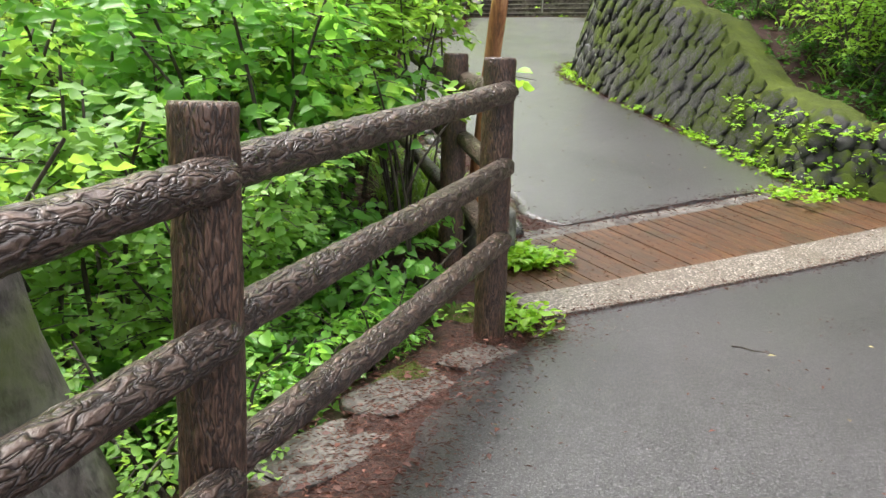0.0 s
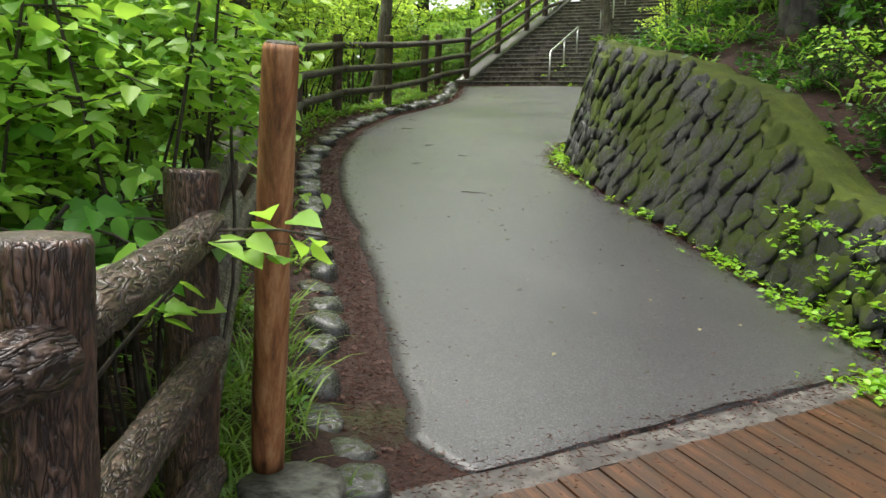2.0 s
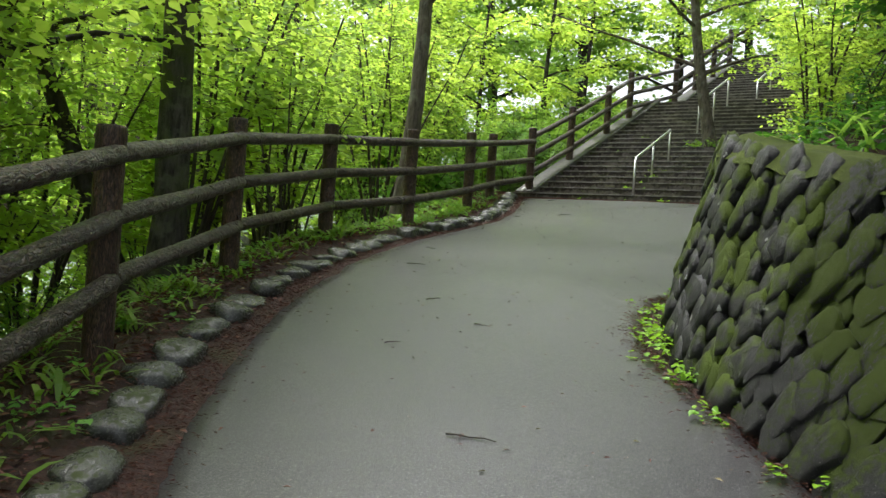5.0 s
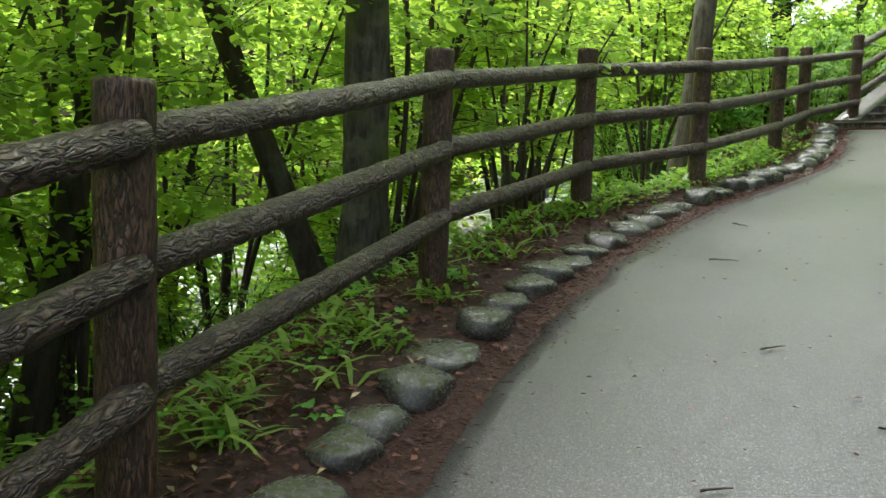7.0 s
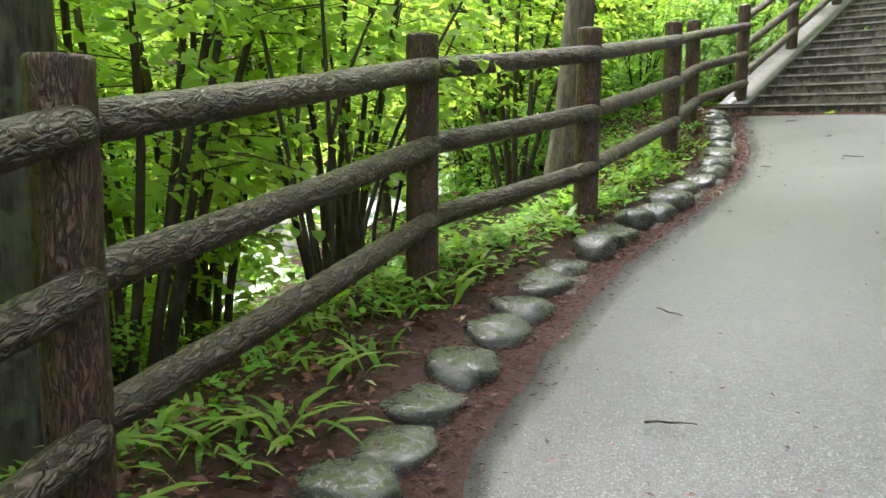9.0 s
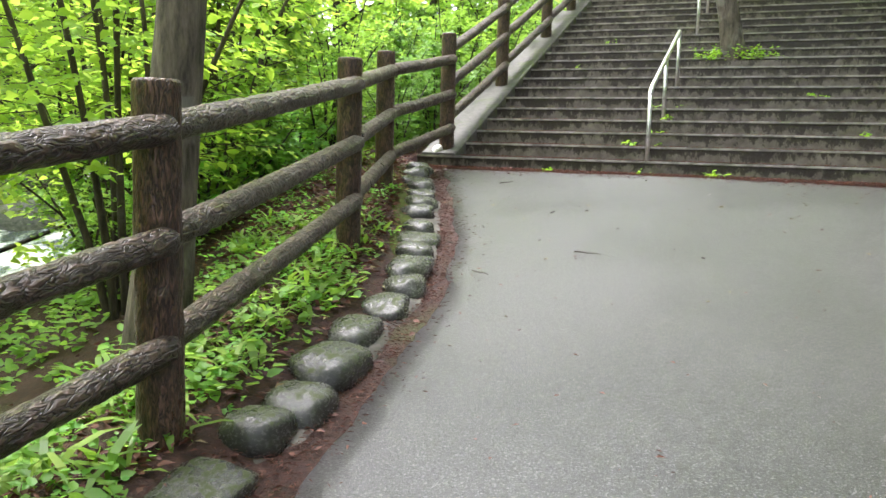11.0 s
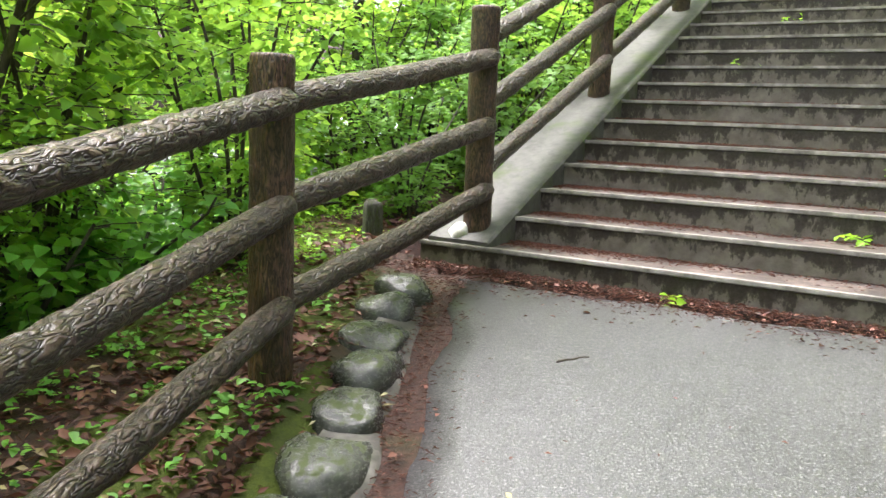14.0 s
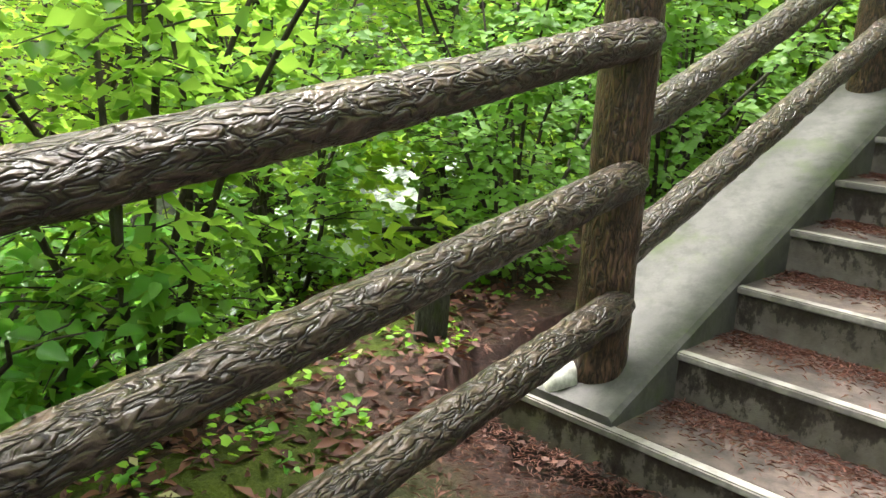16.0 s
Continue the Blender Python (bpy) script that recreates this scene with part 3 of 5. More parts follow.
def build_path():
    cols = 26
    ys = np.arange(6.0, 23.35, 0.07)
    verts, faces = [], []
    for y in ys:
        for i in range(cols + 1):
            f = i / cols
            xl = np.interp(y, LEFT_Y, LEFT_X) + ragged(0, y)
            xr = right_edge(max(y, 7.3)) - 0.03 + ragged(9, y)
            x = xl + (xr - xl) * f
            yy = y
            # slanted near end, parallel to the board crossing
            front = K0.y + 1.52 / 0.89 + (x - K0.x) * D.y / D.x
            yy = max(y, front + ragged(x, 3, 5, 0.02))
            # near end of the stairs
            back = ST.y + ((x - ST.x) * V.y / V.x) - 0.24 + ragged(x, 8, 3, 0.10)
            yy = min(yy, back)
            z = gz(yy, x) + 0.02 * (1 - abs(2 * f - 1)) + 0.004
            verts.append((x, yy, z))
    w = cols + 1
    for j in range(len(ys) - 1):
        for i in range(cols):
            q = (j * w + i, j * w + i + 1, (j + 1) * w + i + 1, (j + 1) * w + i)
            if abs(verts[q[3]][1] - verts[q[0]][1]) + abs(verts[q[2]][1] - verts[q[1]][1]) > 0.001:
                faces.append(q)
    tagged(skirt(mesh_ob("pavement_upper", verts, faces, ASPHALT)), "wet grey asphalt footpath climbing to the steps", "path", kind="structure")
    # the lower stretch, in front of the board crossing
    lx = [(-0.62, -8), (-0.35, -3), (-0.15, 0.0), (0.0, 1.8), (0.06, 2.55), (0.17, 3.04), (0.42, 3.6), (0.86, 4.16)]
    verts, faces = [], []
    ys = np.arange(-8, 12.0, 0.1)
    xs = np.concatenate([np.arange(0, 5, 0.2), np.arange(5, 6.1, 0.5)])
    for y in ys:
        for k, dx in enumerate(xs):
            x0 = np.interp(y, [p[1] for p in lx], [p[0] for p in lx])
            x = x0 + dx + (ragged(1, y, 3, 0.07) if k == 0 else 0)
            front = K0.y + 0.12 / 0.89 + (x - K0.x) * D.y / D.x
            yy = min(y, front)
            verts.append((x, yy, gz(yy) + 0.004))
    w = len(xs)
    for j in range(len(ys) - 1):
        for i in range(w - 1):
            q = (j * w + i, j * w + i + 1, (j + 1) * w + i + 1, (j + 1) * w + i)
            if abs(verts[q[3]][1] - verts[q[0]][1]) + abs(verts[q[2]][1] - verts[q[1]][1]) > 0.001:
                faces.append(q)
    tagged(skirt(mesh_ob("pavement_lower", verts, faces, ASPHALT)), "wet grey asphalt before the board crossing", "path", kind="structure")


def strip(name, s0, s1, w0, w1, lift, mat, label, step=0.25, rag=0.0, kind="structure"):
    n = int((s1 - s0) / step)
    verts, faces = [], []
    for i in range(n + 1):
        s = s0 + (s1 - s0) * i / n
        for w, dz in ((w0, -0.15), (w0, 0), (w1, 0), (w1, -0.15)):
            p = over_kerb(s, w + (ragged(s, w, 4, rag) if rag else 0))
            verts.append((p.x, p.y, gz(p.y) + lift + dz))
    for i in range(n):
        for j in range(3):
            a = i * 4 + j
            faces.append((a, a + 4, a + 5, a + 1))
    faces += [(0, 1, 2, 3), (n * 4 + 3, n * 4 + 2, n * 4 + 1, n * 4)]
    ob = mesh_ob(name, verts, faces, mat, smooth=False)
    return tagged(ob, label, "kerb", kind=kind)


build_ground()
build_path()
strip("kerb", 0.0, 8.0, 0.12, 0.47, 0.02, KERB_CONCRETE, "pale rough concrete kerb beside the boards", rag=0.012)
strip("kerb_far", 0.45, 8.0, 1.36, 1.53, -0.004, EDGE_CONCRETE, "worn grey concrete edge between boards and asphalt", rag=0.02)


# ---------------- board crossing ----------------
def build_boards():
    top = thing("board_crossing", "wet orange-brown wooden boards laid across the path", "boardwalk", kind="structure")
    rnd = random.Random(5)
    shapes = []
    for k in range(4):
        bm = bmesh.new()
        bmesh.ops.create_cube(bm, size=1.0)
        bmesh.ops.scale(bm, vec=(0.0945, 0.875, 0.05), verts=bm.verts)
        bmesh.ops.bevel(bm, geom=bm.edges[:], offset=0.002, segments=1, affect="EDGES")
        for v in bm.verts:
            v.co.z += rnd.uniform(-0.002, 0.002)
            v.co.y += rnd.uniform(-0.012, 0.012)
        me = bpy.data.meshes.new("board")
        bm.to_mesh(me)
        bm.free()
        me.materials.append(BOARD)
        shapes.append(me)
    s, i = 0.12, 0
    while s < 5.4:
        ob = new("board", shapes[i % 4])
        ob.parent = top
        p = over_kerb(s, 0.915)
        a = math.atan2(D.y, D.x)
        tilt = math.atan((gz(over_kerb(s, 1.3).y) - gz(over_kerb(s, 0.5).y)) / 0.8)
        roll_ = math.atan(gz(p.y + D.y * 0.5) - gz(p.y - D.y * 0.5))
        ob.matrix_basis = Matrix.LocRotScale((p.x, p.y, gz(p.y) - 0.014 + rnd.uniform(-0.004, 0.004)), Euler((tilt, -roll_, a + rnd.uniform(-0.008, 0.008))), None)
        s += 0.1
        i += 1


build_boards()


# ---------------- stairs ----------------
STEPS, LANDING, STEPS2 = 22, 1.5, 20
WIDTH = 4.3


def step_block(name, u0, v0, v1, z, deep, parent):
    """One step: a tread slab with a slightly proud nosing, worn and paled for wet sheen, and its stained riser."""
    def box(ua, ub, va, vb, za, zb, mat, nm):
        bm = bmesh.new()
        cs = [on_stairs(ua, va), on_stairs(ua, vb), on_stairs(ub, vb), on_stairs(ub, va)]
        lo = [bm.verts.new((c.x, c.y, za)) for c in cs]
        hi = [bm.verts.new((c.x, c.y, zb)) for c in cs]
        bm.faces.new(hi)
        bm.faces.new(lo[::-1])
        for i in range(4):
            bm.faces.new((lo[i], lo[(i + 1) % 4], hi[(i + 1) % 4], hi[i]))
        bmesh.ops.bevel(bm, geom=[e for e in bm.edges if e.calc_length() > 1], offset=0.004, segments=2, affect="EDGES")
        return bm
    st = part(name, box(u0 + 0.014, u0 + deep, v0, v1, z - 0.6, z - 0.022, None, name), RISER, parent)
    part("tread", box(u0 + 0.038, u0 + deep, v0, v1, z - 0.022, z - 0.003, None, name), TREAD, st, "damp dark tread with needles")
    part("nosing", box(u0, u0 + 0.038, v0 + 0.001, v1 - 0.001, z - 0.022, z, None, name), CONCRETE, st, "worn concrete tread edge, paled further for its wet sky sheen")


def build_stairs():
    top = thing("stairs", "wide wet concrete outdoor stairs with stained risers", "stairs", kind="structure")
    for i in range(STEPS):
        u0 = i * RUN
        deep = RUN + 0.03 if i < STEPS - 1 else LANDING
        step_block("step", u0, -0.42 if i == 0 else -0.02, WIDTH, STEP0 + i * RISE, deep, top)
    u1 = (STEPS - 1) * RUN + LANDING
    for i in range(STEPS2):
        deep = RUN + 0.03 if i < STEPS2 - 1 else 4.0
        step_block("step", u1 + i * RUN, -0.02, WIDTH, STEP0 + (STEPS + i) * RISE, deep, top)
    # sloped side slabs that carry the fences
    for nm, v0, v1, first in (("stringer_left", -0.38, 0.0, 0), ("stringer_right", WIDTH, WIDTH + 0.5, 0)):
        for ua, ub, za, zb in ((0.02, (STEPS - 1) * RUN + 0.1, STEP0 + 0.012, STEP0 + (STEPS - 1) * RISE + 0.055),
                               (u1 - 0.25, u1 + STEPS2 * RUN, STEP0 + (STEPS - 1) * RISE + 0.03, STEP0 + (STEPS + STEPS2 - 1) * RISE + 0.05)):
            bm = bmesh.new()
            n = 14
            rows = []
            for i in range(n + 1):
                f = i / n
                u = ua + (ub - ua) * f
                z = za + (zb - za) * f
                r = []
                for v, dz in ((v0, -1.6), (v0, 0.0), (v0 + 0.01, 0.012), (v1 - 0.012, 0.012), (v1, 0.0), (v1, -1.6)):
                    p = on_stairs(u, v + 0.004 * wobble(u, v, 3))
                    r.append(bm.verts.new((p.x, p.y, z + dz)))
                rows.append(r)
            for a, b in zip(rows, rows[1:]):
                for i in range(5):
                    bm.faces.new((a[i], b[i], b[i + 1], a[i + 1]))
            bm.faces.new(rows[0])
            bm.faces.new(rows[-1][::-1])
            bmesh.ops.recalc_face_normals(bm, faces=bm.faces)
            part("stringer", bm, STRINGER, top, "smooth grey sloping concrete side slab")


build_stairs()


# ---------------- fences ----------------
POST_R, RAIL_R = 0.076, 0.049


def add_post(parent, x, y, z0, z1, seed):
    pts = [(x, y, z0), (x, y, z1 - 0.012), (x, y, z1)]
    v, f, h = tube(pts, [POST_R * 1.02, POST_R, POST_R * 0.93], 32, 0.005, seed, 9.0, 2.2, True, 0.02)
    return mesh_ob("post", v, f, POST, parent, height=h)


def add_rail(parent, a, b, seed, fine=(26, 0.026)):
    a, b = Vector(a), Vector(b)
    d = (b - a).normalized()
    sag = Vector((0, 0, -0.006))
    m = (a + b) / 2 + sag
    pts = [a, m, b - d * 0.02, b + d * 0.012, b + d * 0.03]
    v, f, h = tube(pts, [RAIL_R * 1.04, RAIL_R, RAIL_R * 0.98, RAIL_R * 0.86, RAIL_R * 0.5], fine[0], 0.008, seed, 13.0, 1.7, True, fine[1])
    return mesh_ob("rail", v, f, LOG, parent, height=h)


def build_fence():
    fence = thing("log_fence", "brown cast-concrete log fence with three rails along the path", "fence")
    n = len(POSTS)
    base = []
    for i, ((x, y), zt) in enumerate(zip(POSTS, POST_TOP)):
        z0 = min(ground(x, y) - 0.15, zt - 1.2) if i < n - 1 else STEP0 - 0.05
        add_post(fence, x, y, z0, zt, i * 3.7)
    levels = (0.155, 0.51, 0.86)
    closer = {6: 0.93}
    for i in range(n - 1):
        a, b = Vector(POSTS[i]), Vector(POSTS[i + 1])
        d = (b - a).normalized()
        side = Vector((d.y, -d.x))
        for k, drop in enumerate(levels):
            pa = a + d * 0.02
            pb = b + side * 0.058 - d * 0.03
            add_rail(fence, (pa.x, pa.y, POST_TOP[i] - drop * closer.get(i, 1.0)), (pb.x, pb.y, POST_TOP[i + 1] - (drop * closer.get(i + 1, 1.0) if i < n - 2 else drop + 0.11)), i * 11.3 + k * 2.9)


def build_stair_fence():
    for v, us, nm, lab in ((-0.19, [1.97, 3.86, 5.2], "stair_fence", "brown cast-concrete log fence climbing beside the stairs"),
                           (WIDTH + 0.25, [0.4 + 1.62 * k for k in range(0, 4)], "stair_fence", "brown cast-concrete log fence on the far stair side")):
        fence = thing(nm, lab, "fence")
        prev = (Vector(POSTS[-1]), POST_TOP[-1]) if v < 0 else None
        second = [(STEPS - 1) * RUN + LANDING + 0.3 + 1.75 * k for k in range(4)]
        for j, u in enumerate(us + second):
            p = on_stairs(u, v)
            if u < STEPS * RUN:
                z0 = STEP0 + u * RISE / RUN
            else:
                z0 = STEP0 + (STEPS - 1) * RISE + (u - (STEPS - 1) * RUN - LANDING + 0.3) * RISE / RUN
            add_post(fence, p.x, p.y, z0 - 0.05, z0 + 1.12, j * 5.1 + 40)
            if prev:
                d = (p - prev[0]).normalized()
                side = Vector((d.y, -d.x)) * (1 if v < 0 else -1)
                for k, drop in enumerate((0.17, 0.52, 0.87)):
                    q = p + side * 0.058 - d * 0.03
                    o = prev[0]
                    add_rail(fence, (o.x, o.y, prev[1] - drop), (q.x, q.y, z0 + 1.12 - drop), j * 7.7 + k * 3.1 + 90, (16, 0.05))
            prev = (p, z0 + 1.12)


build_fence()
build_stair_fence()


# ---------------- handrails on the stairs ----------------
def handrail(u0, u1, v, n_posts):
    h = thing("handrail", "galvanised steel tube handrail in the middle of the stairs", "handrail")
    def tread(u):
        if u < STEPS * RUN:
            return STEP0 + int(max(0, u / RUN)) * RISE
        return STEP0 + (STEPS + int(max(0, (u - (STEPS - 1) * RUN - LANDING) / RUN))) * RISE
    slope = RISE / RUN
    z0 = tread(u0) + 0.66
    pts = []
    for du, dz in ((0.0, -0.03), (0.015, 0.0), (0.05, 0.02)):
        p = on_stairs(u0 + du, v)
        pts.append((p.x, p.y, z0 + dz + du * slope))
    for k in range(1, 7):
        u = u0 + (u1 - u0) * k / 6
        p = on_stairs(u, v)
        pts.append((p.x, p.y, z0 + 0.02 + (u - u0) * slope))
    vv, ff, _ = tube(pts, [0.024] * len(pts), 12)
    mesh_ob("top_rail", vv, ff, METAL, h, "bright worn top rail")
    for k in range(n_posts):
        u = u0 + (u1 - u0) * k / (n_posts - 1)
        p = on_stairs(u, v)
        vv, ff, _ = tube([(p.x, p.y, tread(u) - 0.01), (p.x, p.y, z0 + (u - u0) * slope)], [0.02, 0.02], 10)
        mesh_ob("upright", vv, ff, METAL, h)


handrail(0.27, 2.08, 1.91, 3)
handrail(3.9, 6.1, 1.9, 3)
handrail((STEPS - 1) * RUN + LANDING + 0.3, (STEPS - 1) * RUN + LANDING + 3.2, 2.0, 3)


# ---------------- stone wall ----------------
def rock_mesh(name, mat, rnd, sub, rough, squash=(1, 1, 1), power=0.72, crag=0.0):
    bm = bmesh.new()
    bmesh.ops.create_icosphere(bm, subdivisions=sub, radius=1.0)
    off = Vector((rnd.uniform(0, 50), rnd.uniform(0, 50), rnd.uniform(0, 50)))
    for v in bm.verts:
        p = v.co.copy()
        q = Vector([math.copysign(abs(c) ** power, c) for c in p])
        q *= 1 + rough * noise.noise(p * 1.3 + off) + 0.4 * rough * noise.noise(p * 3.1 + off) + crag * noise.noise(p * 6.3 + off)
        v.co = Vector((q.x * squash[0], q.y * squash[1], q.z * squash[2]))
    me = bpy.data.meshes.new(name)
    bm.to_mesh(me)
    bm.free()
    me.polygons.foreach_set("use_smooth", [True] * len(me.polygons))
    me.materials.append(mat)
    return me


# Dark earth of the wall joints; also paints the shade under the boards.
JOINT = stone_material("dark_joint_earth_and_gap_shade", (0.03, 0.03, 0.025), (0.006, 0.006, 0.005), 0.6, (0.016, 0.022, 0.004))


def build_wall():
    wall = thing("wall_right", "mossy dark rubble stone retaining wall beside the path", "wall", kind="structure")
    # core behind the stones, with a cap of moss
    verts, faces = [], []
    prof = 9
    for p, n_, h, t in WALL:
        for i in range(prof):
            if i < 6:
                f = i / 5
                q = p + n_ * (batter(p.y) * h * f + 0.03)
                z = gz(p.y, p.x) - 0.1 + (h + 0.1) * f
            else:
                f = (i - 5) / 3
                q = p + n_ * (batter(p.y) * h + 0.03 + 0.42 * f)
                z = gz(p.y, p.x) + h + (0.03, 0.05, 0.02)[i - 6]
            verts.append((q.x + 0.02 * wobble(q.x, z, 6), q.y + 0.02 * wobble(q.y, z, 6, 3), z + 0.03 * wobble(q.x, q.y, 5)))
    for j in range(len(WALL) - 1):
        for i in range(prof - 1):
            a = j * prof + i
            faces.append((a, a + 1, a + prof + 1, a + prof))
    mesh_ob("core", verts, faces, JOINT, wall, "dark earth-filled joints")
    verts, faces = [], []
    cap = 12
    for p, n_, h, t in WALL:
        for i in range(cap):
            f = i / (cap - 1)
            q = p + n_ * (batter(p.y) * h - 0.05 + 0.5 * f)
            z = gz(p.y, p.x) + h + 0.05 * math.sin(min(1, f * 2.2) * 1.57) - 0.07 * (1 - min(1, f * 6)) + 0.035 * wobble(q.x, q.y, 5) + 0.018 * wobble(q.x, q.y, 17, 2)
            if f == 1:
                z -= 0.05
            verts.append((q.x, q.y, z + 0.02))
    for j in range(len(WALL) - 1):
        for i in range(cap - 1):
            a = j * cap + i
            faces.append((a, a + 1, a + cap + 1, a + cap))
    mesh_ob("moss_cap", verts, faces, MOSS, wall, "thick olive-green moss on the wall top")
    rnd = random.Random(11)
    shapes = [rock_mesh("stone", WALLSTONE, rnd, 2, 0.34, power=0.5, crag=0.16) for _ in range(9)]
    far_v, far_f = [], []
    cell = 0.15
    arc = [0.0]
    for (a, *_), (b, *_2) in zip(WALL, WALL[1:]):
        arc.append(arc[-1] + (b - a).length)
    row = 0
    v = 0.06
    while v < 1.35:
        s = (row % 2) * cell * 0.62
        while s < arc[-1] - 3.0:
            i = int(np.searchsorted(arc, s))
            p, n_, h, t = WALL[min(i, len(WALL) - 1)]
            if v < h + 0.02:
                vv = min(v + rnd.uniform(-0.03, 0.03), h - 0.04)
                q = p + n_ * (batter(p.y) * vv + 0.02)
                z = gz(p.y, p.x) + vv
                up = Vector((n_.x * batter(p.y), n_.y * batter(p.y), 1)).normalized()
                tan = Vector((t.x, t.y, 0))
                out = tan.cross(up).normalized()
                if out.dot(Vector((-n_.x, -n_.y, 0))) < 0:
                    out = -out
                m = Matrix((tan, up, out)).transposed().to_4x4()
                spin = Matrix.Rotation(radians(45) + rnd.gauss(0, 0.22), 4, "Z")
                k = rnd.uniform(0.85, 1.2)
                mat4 = Matrix.Translation((q.x, q.y, z)) @ m @ spin @ Matrix.Diagonal((0.100 * k * rnd.uniform(0.85, 1.25), 0.096 * k, 0.048 * rnd.uniform(0.5, 1.4), 1))
                sh = rnd.choice(shapes)
                if 8.0 < p.y < 11.2:
                    ob = new("stone", sh)
                    ob.parent = wall
                    ob.matrix_basis = mat4
                else:
                    o = len(far_v)
                    far_v += [mat4 @ x.co for x in sh.vertices]
                    far_f += [tuple(k2 + o for k2 in pl.vertices) for pl in sh.polygons]
            s += cell * rnd.uniform(1.12, 1.38)
        v += cell * 0.78
        row += 1
    ob = mesh_ob("far_stones", far_v, far_f, WALLSTONE, wall)
    tagged(ob, kind="stuff")


build_wall()
# Added dark sheet: its colour gives the gaps between boards their shade.
strip("board_bed", 0.1, 6.0, 0.46, 1.37, -0.045, JOINT, "dark sheet under the boards, standing in for the shade in their gaps")


def build_boulder(x, y, z, r, squash, seed, label):
    me = rock_mesh("boulder", BOULDER, random.Random(seed), 4, 0.35, squash)
    ob = new("boulder", me)
    ob.matrix_basis = Matrix.LocRotScale((x, y, z), Euler((0.1, 0.2, seed)), (r, r, r))
    tagged(ob, label, "boulder")


build_boulder(4.75, 7.15, 0.62, 0.5, (1.15, 0.8, 0.62), 3, "pale lichen-spotted boulder at the end of the wall")


# ---------------- stone edging ----------------
def build_edging():
    edge = thing("stone_edging", "row of wet rounded river stones edging the path", "edging", kind="structure")
    rnd = random.Random(21)
    shapes = [rock_mesh("edging_stone", KERBSTONE, rnd, 3, 0.20, power=0.70) for _ in range(10)]
    y = 5.95
    while y < 22.75:
        x = np.interp(y, LEFT_Y, LEFT_X)
        gap = np.interp(y, [6, 7.5, 9, 12, 16, 19, 22.7], [0.42, 0.36, 0.34, 0.30, 0.27, 0.25, 0.27])
        dx = np.interp(y + 0.2, LEFT_Y, LEFT_X) - np.interp(y - 0.2, LEFT_Y, LEFT_X)
        ang = math.atan2(0.4, dx) - math.pi / 2
        length = rnd.uniform(0.13, 0.21)
        wide = rnd.uniform(0.115, 0.15) * (0.84 if y < 11 else 0.95)
        ob = new("edging_stone", rnd.choice(shapes))
        ob.parent = edge
        ob.matrix_basis = Matrix.LocRotScale((x - gap + rnd.uniform(-0.03, 0.03), y, gz(y) + rnd.uniform(-0.03, 0.01)),
                                             Euler((rnd.uniform(-0.12, 0.12), rnd.uniform(-0.1, 0.16), ang + rnd.uniform(-0.2, 0.2))),
                                             (wide * 1.04, length * 0.98, rnd.uniform(0.072, 0.105)))
        y += length * 2 * rnd.uniform(0.9, 1.0)
    # broken mortar haunch between stones and asphalt
    verts, faces = [], []
    ys = np.arange(6.2, 22.8, 0.08)
    for y in ys:
        x = np.interp(y, LEFT_Y, LEFT_X)
        for k, (dx, dz) in enumerate(((-0.36, -0.09), (-0.30, 0.0), (-0.22, 0.0), (-0.12, -0.012), (-0.09, -0.08))):
            verts.append((x + dx + 0.03 * wobble(k, y, 4), y, gz(y) + dz + 0.04 * wobble(x + dx, y, 3.0) + float(np.interp(y, [15, 19], [-0.03, 0.008]))))
    for j in range(len(ys) - 1):
        for i in range(4):
            a = j * 5 + i
            faces.append((a, a + 1, a + 6, a + 5))
    mesh_ob("mortar_haunch", verts, faces, EDGE_CONCRETE, edge, "crumbling mortar strip beside the stones")


build_edging()
slabs = [((-0.18, 2.9), 0.30, 0.16), ((0.12, 3.45), 0.26, 0.15), ((0.45, 3.85), 0.22, 0.13), ((-0.28, 2.35), 0.25, 0.15)]
for i, ((x, y), a, b) in enumerate(slabs):
    me = rock_mesh("paving_slab", EDGE_CONCRETE, random.Random(60 + i), 4, 0.3, (1, 1, 1), 0.5)
    ob = new("paving_slab", me)
    ob.matrix_basis = Matrix.LocRotScale((x, y, gz(y) - 0.044), Euler((0.02, 0.03, 0.9)), (a, b, 0.036))
    tagged(ob, "broken grey concrete slab half buried in needles", "slab", "broken slabs by the fence")


# ---------------- stake and stump ----------------
def build_stake():
    v, f, h = tube([(0.56, 5.56, 0.50), (0.60, 5.40, 1.2), (0.645, 5.25, 1.79), (0.646, 5.248, 1.806)], [0.054, 0.052, 0.050, 0.045], 18, 0.006, 4.0, 2.0, 0.9, True, 0.05)
    ob = thing("wooden_stake", "reddish-brown peeled round wooden stake standing by the stump", "stake")
    mesh_ob("shaft", v, f, STAKE, ob, height=h)
    v, f, h = tube([(0.646, 5.248, 1.804), (0.6465, 5.2465, 1.812)], [0.044, 0.040], 18)
    mesh_ob("sawn_top", v, f, STUMP, ob, "grey weathered sawn end")
    v, f, h = tube([(0.66, 5.47, 0.0), (0.66, 5.47, 0.2), (0.66, 5.47, 0.475), (0.66, 5.47, 0.49)], [0.19, 0.175, 0.17, 0.15], 26, 0.02, 9.0, 3.0, 1.0, True, 0.04)
    ob = mesh_ob("tree_stump", v, f, STUMP, height=h)
    tagged(ob, "grey weathered sawn stump with moss streaks", "stump")


build_stake()


